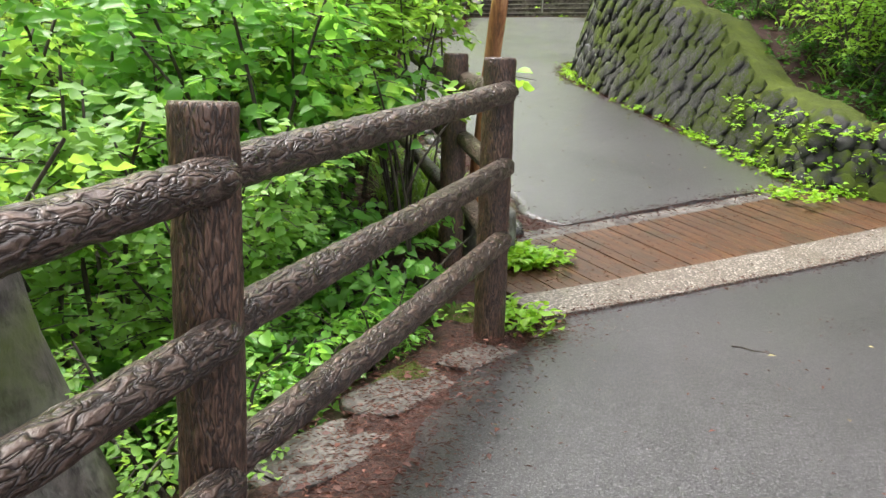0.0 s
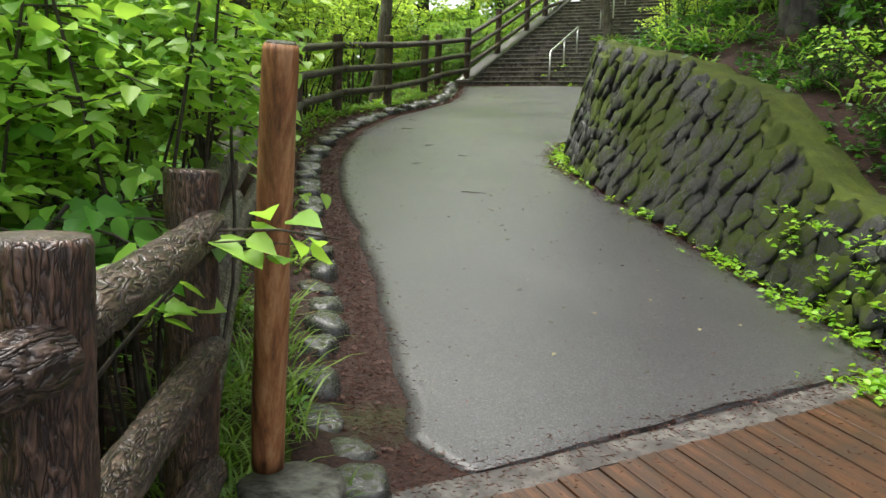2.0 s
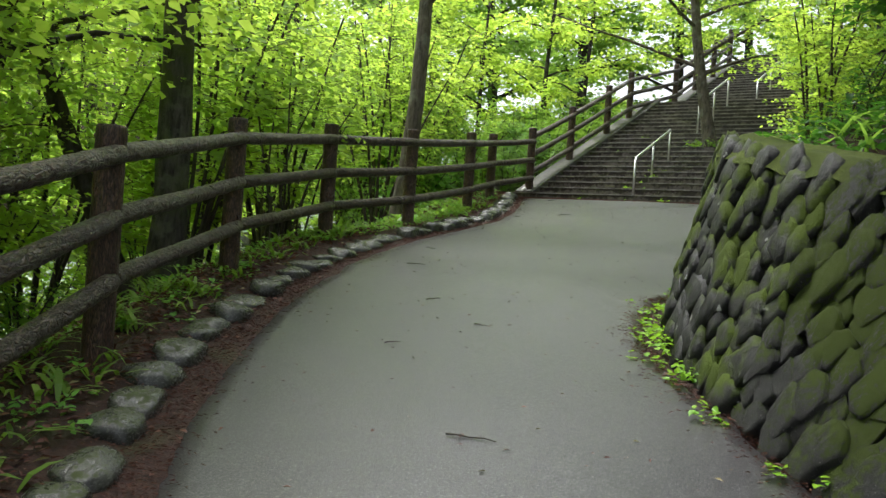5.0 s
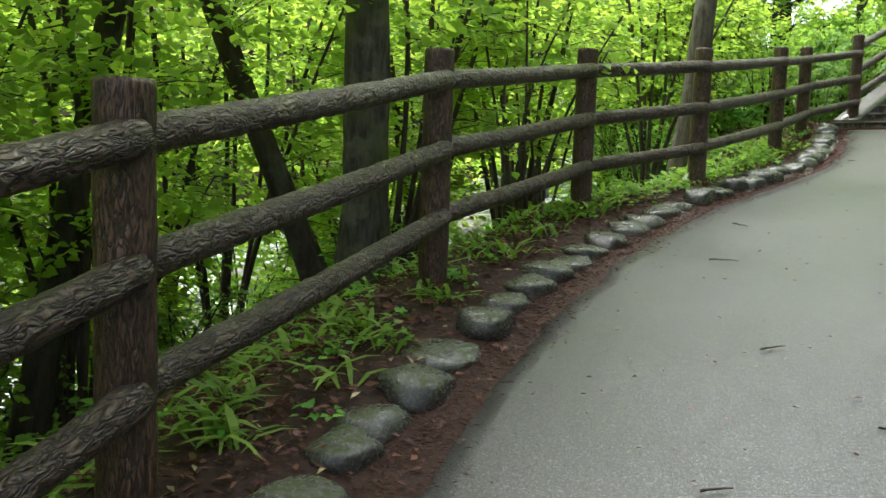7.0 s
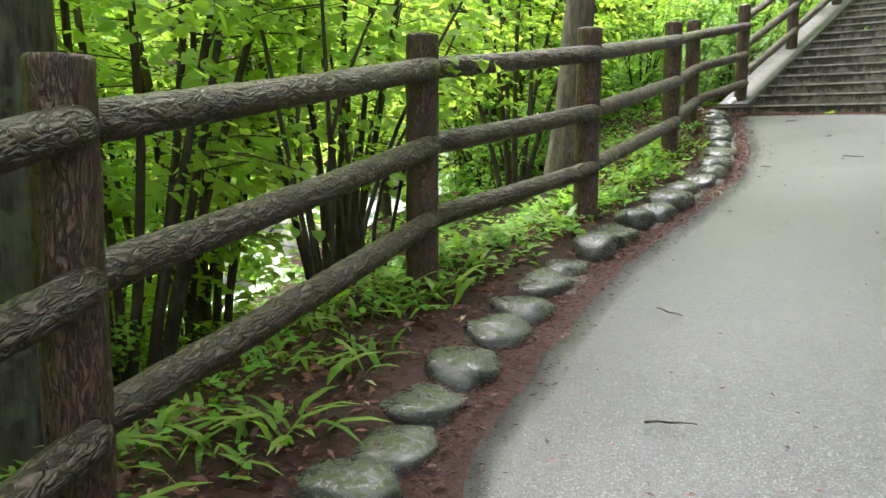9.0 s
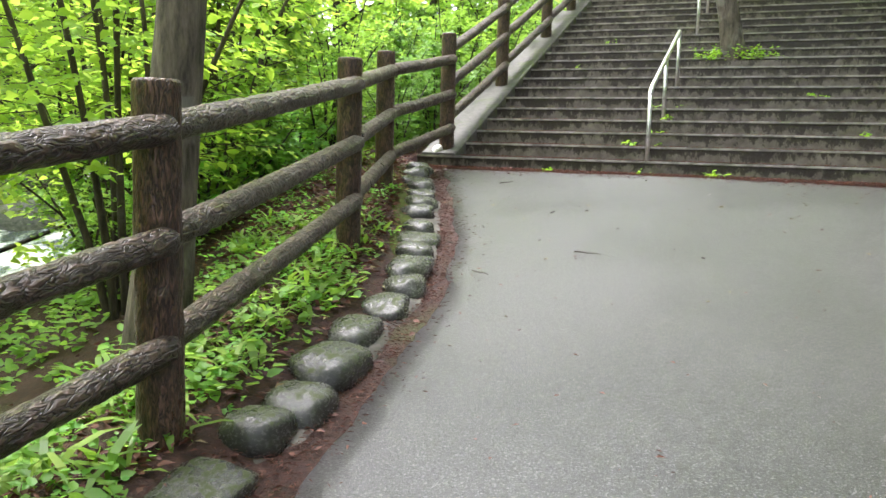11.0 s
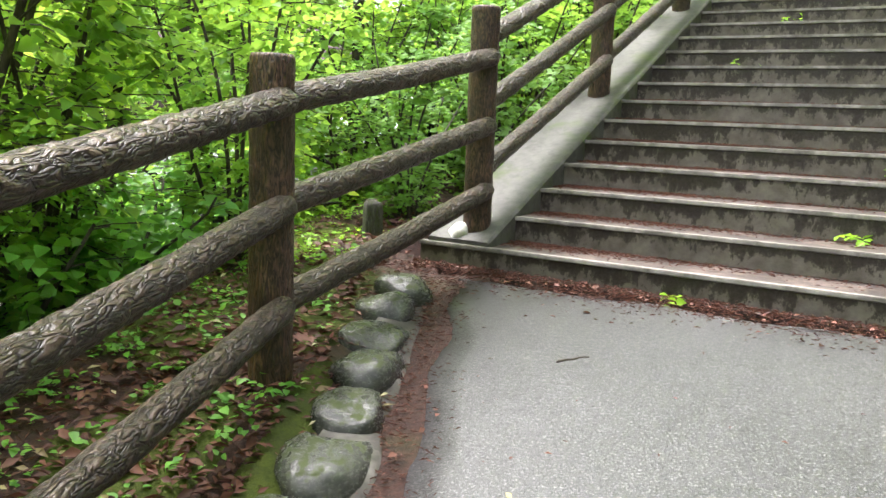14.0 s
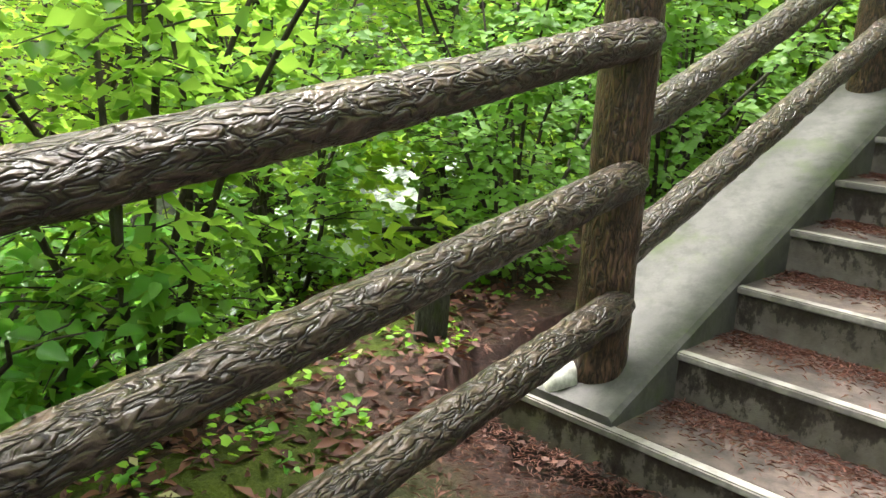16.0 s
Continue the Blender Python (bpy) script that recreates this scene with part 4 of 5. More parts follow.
# ---------------- foliage ----------------
def leaf_mesh(name, pos, dirs, ups, size, mat, parent, fine=True, ratio=0.78, label=""):
    """Many folded leaves in one mesh. pos, dirs, ups: N x 3; size: N."""
    n = len(pos)
    dirs = dirs / np.linalg.norm(dirs, axis=1, keepdims=True)
    side = np.cross(dirs, ups)
    side /= np.linalg.norm(side, axis=1, keepdims=True) + 1e-9
    nrm = np.cross(side, dirs)
    L = size[:, None]
    W = L * ratio
    if fine == 2:
        prof = ((0, 0, 0), (0.04, 0.26, 0.06), (0.26, 0.47, 0.10), (0.62, 0.33, 0.06), (1.0, 0, -0.12), (0.62, -0.33, 0.06), (0.26, -0.47, 0.10), (0.04, -0.26, 0.06))
        quads = ((0, 1, 2, 3, 4), (0, 4, 5, 6, 7))
    elif fine:
        prof = ((0, 0, 0), (0.22, 0.44, 0.10), (0.58, 0.40, 0.07), (1.0, 0, -0.10), (0.58, -0.40, 0.07), (0.22, -0.44, 0.10))
        quads = ((0, 1, 2, 3), (0, 3, 4, 5))
    else:
        prof = ((0, 0, 0), (0.42, 0.46, 0.10), (1.0, 0, -0.06), (0.42, -0.46, 0.10))
        quads = ((0, 1, 2), (0, 2, 3))
    k = len(prof)
    v = np.stack([pos + dirs * (a * L) + side * (b * W) + nrm * (c * L) for a, b, c in prof], 1).reshape(-1, 3)
    base = np.arange(n)[:, None] * k
    loops = np.stack([base + np.array(q)[None, :] for q in quads], 1).reshape(-1)
    fl = len(quads[0])
    me = bpy.data.meshes.new(name)
    me.vertices.add(n * k)
    me.vertices.foreach_set("co", v.astype(np.float32).ravel())
    me.loops.add(len(loops))
    me.loops.foreach_set("vertex_index", loops.astype(np.int32))
    me.polygons.add(n * len(quads))
    me.polygons.foreach_set("loop_start", np.arange(0, n * len(quads) * fl, fl, dtype=np.int32))
    me.update(calc_edges=True)
    me.validate()
    me.materials.append(mat)
    ob = new(name, me)
    if parent is not None:
        ob.parent = parent
    if label:
        tagged(ob, label)
    return ob


def sprays(rng, starts, dirs, lengths, per, size, spread=0.9, droop=0.25, facing=(0, 0)):
    """Leaves set alternately along twigs."""
    n = len(starts)
    f = (np.arange(per) + 0.5) / per
    f = 0.15 + 0.85 * f
    pos = starts[:, None, :] + dirs[:, None, :] * (lengths[:, None] * f[None, :])[..., None]
    pos[..., 2] -= droop * lengths[:, None] * f[None, :] ** 2
    side = np.cross(dirs, np.array([0, 0, 1.0]))
    side /= np.linalg.norm(side, axis=1, keepdims=True) + 1e-6
    sign = np.where(np.arange(per) % 2 == 0, 1.0, -1.0)
    d = dirs[:, None, :] * 0.55 + side[:, None, :] * (sign[None, :, None] * spread)
    d = d + rng.normal(0, 0.28, d.shape)
    d[..., 2] -= 0.28
    up = np.zeros_like(d)
    up[..., 2] = 1.0
    up[..., 0] += facing[0]
    up[..., 1] += facing[1]
    up = up + rng.normal(0, 0.33, d.shape)
    s = size * rng.uniform(0.6, 1.15, (n, per))
    pos = pos + rng.normal(0, size * 0.25, pos.shape)
    return pos.reshape(-1, 3), d.reshape(-1, 3), up.reshape(-1, 3), s.reshape(-1)


def shrub(name, label, category, seed, height, spread, stems, twigs, twig_len, per, size, leaf, low=0.3, lean=1.0, bark=None, fine=True, ratio=0.8, droop=0.25, r0=0.016, facing=(0, 0)):
    """A shrub or small tree of many thin stems from one foot, with leaves along its twigs."""
    rng = np.random.default_rng(seed)
    bark = bark or TWIG
    top = thing(name, label, category)
    starts, dirs, lens, blocks = [], [], [], []
    for s in range(stems):
        a = 2 * math.pi * (s + rng.uniform(-0.3, 0.3)) / stems
        out = spread * rng.uniform(0.25, 1.0) * lean
        hh = height * rng.uniform(0.7, 1.05)
        pts, rad = [], []
        bend = rng.normal(0, 0.12, 2)
        for k in range(8):
            f = k / 7
            pts.append(Vector((0.07 * math.cos(a) + math.cos(a) * out * f ** 1.3 + bend[0] * math.sin(f * 4) * 0.6,
                               0.07 * math.sin(a) + math.sin(a) * out * f ** 1.3 + bend[1] * math.sin(f * 5) * 0.6,
                               -0.15 + hh * (f ** 0.85))))
            rad.append(r0 * (1 - 0.75 * f) * rng.uniform(0.9, 1.1) + 0.003)
        v, f, _ = tube(pts, rad, 6, cap=False)
        mesh_ob("stem", v, f, bark, top)
        for t in range(twigs):
            g = low + (1 - low) * rng.uniform(0, 1) ** 0.8
            i = min(6, int(g * 7))
            p = pts[i].lerp(pts[i + 1], g * 7 - i)
            b = a + rng.normal(0, 1.3)
            d = np.array([math.cos(b), math.sin(b), rng.uniform(-0.15, 0.5)])
            d /= np.linalg.norm(d)
            ln = twig_len * rng.uniform(0.45, 1.2)
            starts.append(p)
            dirs.append(d)
            lens.append(ln)
            if t % 2 == 0:
                e = p + Vector(d) * ln + Vector((0, 0, -droop * ln * 0.7))
                tv, tf, _ = tube([p, p.lerp(e, 0.5) + Vector((0, 0, 0.04 * ln)), e], [0.005, 0.004, 0.002], 4, cap=False)
                blocks.append((tv, tf))
    v, f = join(blocks)
    tagged(mesh_ob("twig_mass", v, f, bark, top), kind="stuff")
    pos, d, up, s = sprays(rng, np.array(starts, float), np.array(dirs), np.array(lens), per, size, droop=droop, facing=facing)
    leaf_mesh("crown", pos, d, up, s, leaf, top, fine, ratio)
    return top


def tree(name, label, seed, height, trunk_r, bark, leaf, limbs, twigs, twig_len, per, size, low, lean=(0.0, 0.0), fine=False, reach=2.2, ratio=0.8):
    """A trunk with limbs that carry leafy twigs from the height low upwards."""
    rng = np.random.default_rng(seed)
    top = thing(name, label, "tree")
    pts, rad = [], []
    for k in range(9):
        f = k / 8
        pts.append(Vector((lean[0] * f + 0.10 * math.sin(f * 5 + seed), lean[1] * f + 0.10 * math.cos(f * 4 + seed) - 0.1, -0.3 + (height + 0.3) * f)))
        rad.append(trunk_r * (1 - 0.72 * f) * (1.35 if k == 0 else 1.0))
    v, f, h = tube(pts, rad, 16, trunk_r * 0.12, seed * 1.7, 3.0, 1.2, True, 0.22)
    mesh_ob("trunk", v, f, bark, top, height=h)
    starts, dirs, lens, blocks = [], [], [], []
    for s in range(limbs):
        g = low / height + (1 - low / height) * (s + rng.uniform(0, 1)) / limbs
        g = min(g, 0.98)
        i = min(7, int(g * 8))
        p = pts[i].lerp(pts[i + 1], g * 8 - i)
        a = s * 2.4 + rng.uniform(-0.5, 0.5)
        ln = reach * rng.uniform(0.6, 1.1) * (1.1 - 0.6 * g)
        lp = []
        for k in range(5):
            q = k / 4
            lp.append(p + Vector((math.cos(a + 0.3 * q) * ln * q, math.sin(a + 0.3 * q) * ln * q, ln * (0.45 * q - 0.15 * q * q) + rng.normal(0, 0.04))))
        tv, tf, _ = tube(lp, [trunk_r * 0.28 * (1 - 0.8 * k / 4) + 0.006 for k in range(5)], 6, cap=False)
        mesh_ob("limb", tv, tf, bark, top)
        for t in range(twigs):
            q = 0.15 + 0.85 * rng.uniform(0, 1)
            i = min(3, int(q * 4))
            b = lp[i].lerp(lp[i + 1], q * 4 - i)
            ang = a + rng.normal(0, 1.1)
            d = np.array([math.cos(ang), math.sin(ang), rng.uniform(-0.2, 0.45)])
            d /= np.linalg.norm(d)
            starts.append(b + Vector((0, 0, rng.normal(0, 0.12))))
            dirs.append(d)
            lens.append(twig_len * rng.uniform(0.5, 1.25))
    pos, d, up, s = sprays(rng, np.array(starts, float), np.array(dirs), np.array(lens), per, size)
    leaf_mesh("crown", pos, d, up, s, leaf, top, fine, ratio)
    return top


def spread_out(first, places, group, seed, turn=3.14):
    """Sets the first at the first place and copies of it at the others."""
    rnd = random.Random(seed)
    tagged(first, group=group)
    for i, (x, y, k) in enumerate(places):
        m = Matrix.LocRotScale((x, y, ground(x, y) - 0.03), Euler((rnd.uniform(-0.06, 0.06), rnd.uniform(-0.06, 0.06), rnd.uniform(-turn, turn))), (k, k, k * rnd.uniform(0.92, 1.1)))
        if i:
            copy_thing(first, m)
        else:
            keep = (first, m)
    keep[0].matrix_basis = keep[1]


def fence_x(y):
    return float(np.interp(y, FY, FX))


def in_clearing(x, y):
    """The gap in the growth on the bank, where the river shows below."""
    return (13.0 < y < 24.0 and 0.25 < (0.5 - x) / (y - 12.9) < 0.68) or (22.5 < y < 33.0 and 0.30 < (1.9 - x) / (y - 21.0) < 0.50)


def beside_fence(seed, y0, y1, d0, d1, n, k0=0.85, k1=1.15, apart=0.6, clear=False):
    rnd = random.Random(seed)
    out = []
    for _ in range(n * 30):
        if len(out) == n:
            break
        y = rnd.uniform(y0, y1)
        d = rnd.uniform(d0, d1)
        if 12.0 < y < 15.6 and d < 1.7:
            continue
        if y < 23:
            x = fence_x(y) - d
            if clear and in_clearing(x, y):
                continue
        else:
            p = on_stairs((y - 23) / 0.883, -0.65 - d)
            x, y2 = p.x, p.y
            if clear and in_clearing(x, y2):
                continue
            if all((x - a) ** 2 + (y2 - b) ** 2 > apart ** 2 for a, b, _ in out):
                out.append((x, y2, rnd.uniform(k0, k1)))
            continue
        if all((x - a) ** 2 + (y - b) ** 2 > apart ** 2 for a, b, _ in out):
            out.append((x, y, rnd.uniform(k0, k1)))
    return out


# shrubs with large pale leaves, by the lower fence
A1 = shrub("broadleaf_shrub", "shrub with large pale-green heart-shaped leaves behind the fence", "shrub", 1, 2.6, 1.05, 9, 40, 0.42, 9, 0.10, LEAF_FRESH, 0.12, fine=2, facing=(0.75, -0.75))
spread_out(A1, [(-1.05, 5.4, 1.0), (-1.25, 6.2, 1.0), (-0.8, 4.9, 0.95), (-1.7, 7.4, 0.95), (-1.9, 5.6, 1.1)], "shrubs below the fence", 3, 0.7)
A3 = shrub("broadleaf_shrub", "shrub whose large pale leaves hang over the fence", "shrub", 3, 2.9, 0.95, 6, 24, 0.42, 7, 0.092, LEAF_LIGHT, 0.62, fine=2, facing=(0.2, -0.35), r0=0.009)
spread_out(A3, [(-0.42, 6.15, 0.95), (-0.75, 5.75, 0.92), (-0.62, 6.6, 0.95), (-0.4, 6.45, 0.86), (0.06, 6.2, 0.80), (0.1, 5.85, 0.77), (-0.3, 6.9, 0.9), (-0.5, 5.6, 0.85)], "shrubs below the fence", 10, 0.7)
A5 = shrub("broadleaf_sapling", "thin sapling with a few large pale leaves by the stake", "shrub", 14, 1.5, 0.3, 3, 5, 0.32, 6, 0.10, LEAF_LIGHT, 0.78, fine=2, facing=(0.2, -0.35), r0=0.008)
A5.matrix_basis = pose(0.2, 4.85, ground(0.2, 4.85))
A2 = shrub("broadleaf_shrub", "green shrub with broad glossy leaves behind the fence", "shrub", 2, 2.3, 1.0, 9, 40, 0.38, 9, 0.085, LEAF_MID, 0.03, fine=False, facing=(0.5, -0.5))
spread_out(A2, [(-1.35, 4.1, 1.0), (-2.1, 3.4, 1.05), (-0.75, 4.0, 0.75), (-1.0, 6.0, 1.0), (-1.7, 6.6, 1.1), (-2.5, 4.7, 1.25), (-2.9, 6.6, 1.3), (-2.4, 8.0, 1.2), (-1.5, 8.5, 0.9), (-3.2, 3.0, 1.4), (-1.9, 1.9, 0.85), (-2.6, 1.6, 1.2),
           (-3.9, 5.2, 1.5), (-3.7, 8.6, 1.4)]
           + beside_fence(8, 20.5, 27, 0.9, 2.6, 8, 0.65, 0.95, 0.7, True) + [(*on_stairs(u, v), k) for u, v, k in ((0.9, -1.1, 0.6), (1.8, -1.0, 0.7), (2.7, -1.2, 0.85), (3.6, -1.0, 0.8), (4.6, -1.2, 0.95), (5.6, -1.1, 0.9), (6.8, -1.3, 1.0), (8.2, -1.3, 1.0), (9.6, -1.3, 1.0), (3.4, -2.3, 1.0), (5.0, -2.4, 1.1), (7.2, -2.6, 1.2), (9.5, -2.8, 1.2))], "shrubs below the fence", 4)
C0 = shrub("leafy_undergrowth", "low bright-green broad leaves just behind the fence", "shrub", 8, 0.95, 0.6, 7, 20, 0.32, 7, 0.085, LEAF_FRESH, 0.0, fine=2, facing=(0.6, -0.6))
spread_out(C0, [(-0.45, 3.45, 0.6), (0.0, 4.05, 0.5), (-0.85, 3.7, 1.0), (-0.4, 4.2, 0.9), (-0.05, 4.6, 0.8), (-1.1, 4.4, 1.1), (-0.2, 7.9, 0.3), (-0.5, 8.8, 0.4), (-0.5, 5.4, 0.8), (0.1, 22.7, 0.8), (-0.2, 22.0, 0.9), (-0.35, 23.4, 1.0), (-0.6, 21.2, 0.9)], "undergrowth behind the fence", 9)
A4 = shrub("maple_bush", "young maple whose leaves hang over the fence rails", "shrub", 19, 2.2, 0.6, 5, 13, 0.42, 8, 0.075, LEAF_MAPLE, 0.72, 1.0, None, 2, 0.9, 0.3, 0.014, facing=(0.4, -0.5))
spread_out(A4, [(-1.0, 15.9, 1.0), (-1.1, 16.7, 0.95)], "maples at the fence", 19, 1.5)
# slender maples between fence and river
B1 = shrub("young_maple", "slender many-stemmed young maple with yellow-green leaves", "tree", 5, 3.9, 1.3, 7, 46, 0.6, 12, 0.075, LEAF_MAPLE, 0.28, 0.8, TWIG, True, 0.85, 0.15, 0.024, facing=(0.45, -0.4))
spread_out(B1, beside_fence(12, 8.6, 22.5, 1.3, 3.6, 14, 0.8, 1.15, 1.05) + [(5.1, 17.6, 0.8), (5.9, 19.4, 0.8)], "young maples by the river", 5, 1.0)
B2 = shrub("young_maple", "thin dark-stemmed maple with bright layered leaves", "tree", 6, 4.6, 1.6, 6, 56, 0.65, 12, 0.078, LEAF_MAPLE, 0.3, 0.8, TWIG, False, 0.85, 0.12, 0.03, facing=(0.45, -0.4))
spread_out(B2, beside_fence(13, 9.5, 24, 1.6, 5.0, 12, 0.9, 1.3, 1.3), "young maples by the river", 6, 1.0)
B3 = shrub("maple_bush", "bushy yellow-green maple growing from the river bank", "shrub", 9, 2.3, 1.2, 8, 34, 0.5, 10, 0.1, LEAF_MAPLE, 0.05, fine=False, facing=(0.45, -0.4))
spread_out(B3, beside_fence(16, 6.5, 21.5, 2.6, 5.2, 13, 0.8, 1.2, 1.2, True), "maple bushes by the river", 11, 1.0)
C1 = shrub("leafy_undergrowth", "low dense deep-green undergrowth bush", "shrub", 7, 1.1, 0.7, 7, 22, 0.3, 7, 0.06, LEAF_MID, 0.0)
spread_out(C1, beside_fence(14, 9.0, 27, 1.3, 3.4, 24, 0.55, 1.0, 0.6, True) + beside_fence(15, -1, 8, 0.5, 2.2, 9, 0.5, 0.8, 0.6), "undergrowth on the bank", 7)

# tall trees, near and far, across the river
T1 = tree("maple_tree", "tall maple with bright yellow-green layered foliage", 21, 9.0, 0.13, BARK_DARK, LEAF_MAPLE, 18, 27, 0.9, 8, 0.19, 0.6, (0.4, -0.3), False, 2.6)
rnd = random.Random(99)
far = [(2.0, 29.0, 0.7), (3.2, 31.5, 0.75), (0.2, 27.2, 0.65), (-5.0, 19.5, 0.8), (-2.2, 27.0, 0.8), (-0.9, 26.2, 0.7), (-3.4, 24.0, 0.75)]
for y in range(-4, 56, 4):
    for k, x in enumerate((3.8, 8.5, 15.0)):
        far.append((river_x(y) - x + rnd.uniform(-1.2, 1.2), y + rnd.uniform(-1.8, 1.8), rnd.uniform(0.75, 1.2) + 0.12 * k))
spread_out(T1, far, "maples along the valley", 31)
T2 = tree("broadleaf_tree", "tall tree with mid-green foliage on the slope", 22, 8.0, 0.15, BARK_DARK, LEAF_MID, 16, 34, 0.8, 10, 0.14, 0.8, (-0.3, 0.3), False, 2.5)
places = [(-6.0, 6.5, 0.9), (-5.6, 3.0, 0.9), (-4.6, 0.0, 1.0), (-6.5, 8.5, 1.1), (-3.0, 28.5, 0.8), (9.6, 27.5, 0.8), (7.0, 20.6, 0.8), (6.6, 18.4, 0.8), (-3.5, -3.0, 1.0)]
spread_out(T2, places, "trees on the slope", 32)
T4 = tree("background_tree", "tall leafy forest tree with a mid-green crown", 29, 10.0, 0.2, BARK_DARK, LEAF_MID, 24, 40, 0.9, 9, 0.2, 0.8, (0.3, 0.3), False, 3.2)
spread_out(T4, [(-6.0, 34.0, 1.1), (-1.6, 31.5, 0.9), (0.5, 34.5, 1.1), (3.6, 38.5, 1.2), (0.0, 42.0, 1.3), (7.5, 42.0, 1.3), (12.0, 37.0, 1.2), (13.5, 32.0, 1.2), (-10.0, 39.0, 1.3), (-4.5, 45.0, 1.4), (10.5, 28.5, 0.9), (11.5, 25.0, 0.9), (17.0, 39.0, 1.4), (4.0, 50.0, 1.5), (-13.0, 47.0, 1.5), (12.0, 48.0, 1.5), (8.5, 24.5, 0.8), (20.0, 30.0, 1.4)], "trees above the stairs", 44)
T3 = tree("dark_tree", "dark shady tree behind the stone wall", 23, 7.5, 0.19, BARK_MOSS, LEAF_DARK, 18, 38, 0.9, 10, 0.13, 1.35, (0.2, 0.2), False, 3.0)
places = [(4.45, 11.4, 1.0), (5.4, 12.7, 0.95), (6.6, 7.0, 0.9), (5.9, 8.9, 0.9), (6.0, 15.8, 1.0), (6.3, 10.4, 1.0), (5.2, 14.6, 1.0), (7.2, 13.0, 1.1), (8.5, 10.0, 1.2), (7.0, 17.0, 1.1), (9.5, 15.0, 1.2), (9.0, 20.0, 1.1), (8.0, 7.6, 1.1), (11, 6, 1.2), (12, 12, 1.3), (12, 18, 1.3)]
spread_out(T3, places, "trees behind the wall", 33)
R1 = shrub("bright_shrub", "bright fresh-green shrub on top of the stone wall", "shrub", 41, 2.1, 0.95, 8, 42, 0.42, 9, 0.065, LEAF_LIGHT, 0.15)
spread_out(R1, [(5.3, 8.3, 1.1), (6.4, 8.0, 1.1), (5.9, 20.0, 0.7), (4.5, 8.4, 0.8), (7.2, 9.0, 1.2)] + [(*on_stairs(u, WIDTH + v), 0.6) for u, v in ((2.2, 0.7), (3.6, 0.75), (5.0, 0.7), (6.6, 0.8), (8.4, 0.8), (0.8, 0.8))], "shrubs on the wall", 41)
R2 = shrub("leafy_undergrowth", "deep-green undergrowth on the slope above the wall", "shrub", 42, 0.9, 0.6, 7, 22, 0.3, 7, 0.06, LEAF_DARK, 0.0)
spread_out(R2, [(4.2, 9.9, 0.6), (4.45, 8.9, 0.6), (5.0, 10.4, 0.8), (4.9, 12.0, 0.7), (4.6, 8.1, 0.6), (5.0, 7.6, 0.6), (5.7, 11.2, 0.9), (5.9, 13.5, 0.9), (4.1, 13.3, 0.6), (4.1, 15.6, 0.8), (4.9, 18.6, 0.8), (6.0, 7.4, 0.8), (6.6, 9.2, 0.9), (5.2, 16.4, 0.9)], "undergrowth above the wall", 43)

# single trunks that stand out
S1 = tree("leaning_tree", "old leaning tree trunk with mossy rough bark by the fence", 24, 6.0, 0.27, BARK_MOSS, LEAF_MID, 8, 20, 0.6, 9, 0.10, 3.0, (-2.5, 0.1), False, 2.0)
S1.matrix_basis = pose(-0.76, 2.5, ground(-0.76, 2.5) - 0.1)
S2 = tree("grey_tree", "pale grey straight tree trunk behind the fence", 25, 8.0, 0.125, BARK_GREY, LEAF_MAPLE, 9, 22, 0.7, 9, 0.11, 3.2, (0.25, 0.2), False, 2.3)
S2.matrix_basis = pose(-0.12, 18.3, ground(-0.12, 18.3))
S3 = tree("dark_trunk_tree", "thick dark tree trunk between the fence and river", 26, 8.0, 0.175, BARK_MOSS, LEAF_MAPLE, 10, 22, 0.7, 9, 0.11, 2.6, (0.2, 0.1), False, 2.4)
S3.matrix_basis = pose(-1.8, 14.6, ground(-1.8, 14.6))
S4 = tree("dark_trunk_tree", "thin dark leaning tree trunk between fence and river", 27, 7.0, 0.11, BARK_DARK, LEAF_MAPLE, 9, 22, 0.7, 9, 0.11, 2.4, (-2.3, -0.9), False, 2.2)
S4.matrix_basis = pose(-2.25, 15.25, ground(-2.25, 15.25))

# Maples added to block light: their high crowns shade the bank and fence.
S5 = tree("added_shade_maple", "maple added to shade the bank, its dense high crown over the fence", 61, 7.5, 0.1, BARK_DARK, LEAF_MAPLE, 16, 36, 0.8, 9, 0.12, 3.0, (0.5, 0.1), False, 3.6)
spread_out(S5, [(-2.6, 11.7, 1.0), (-3.3, 10.3, 0.95), (-2.9, 13.0, 1.0)], "overhanging maples", 62, 0.5)


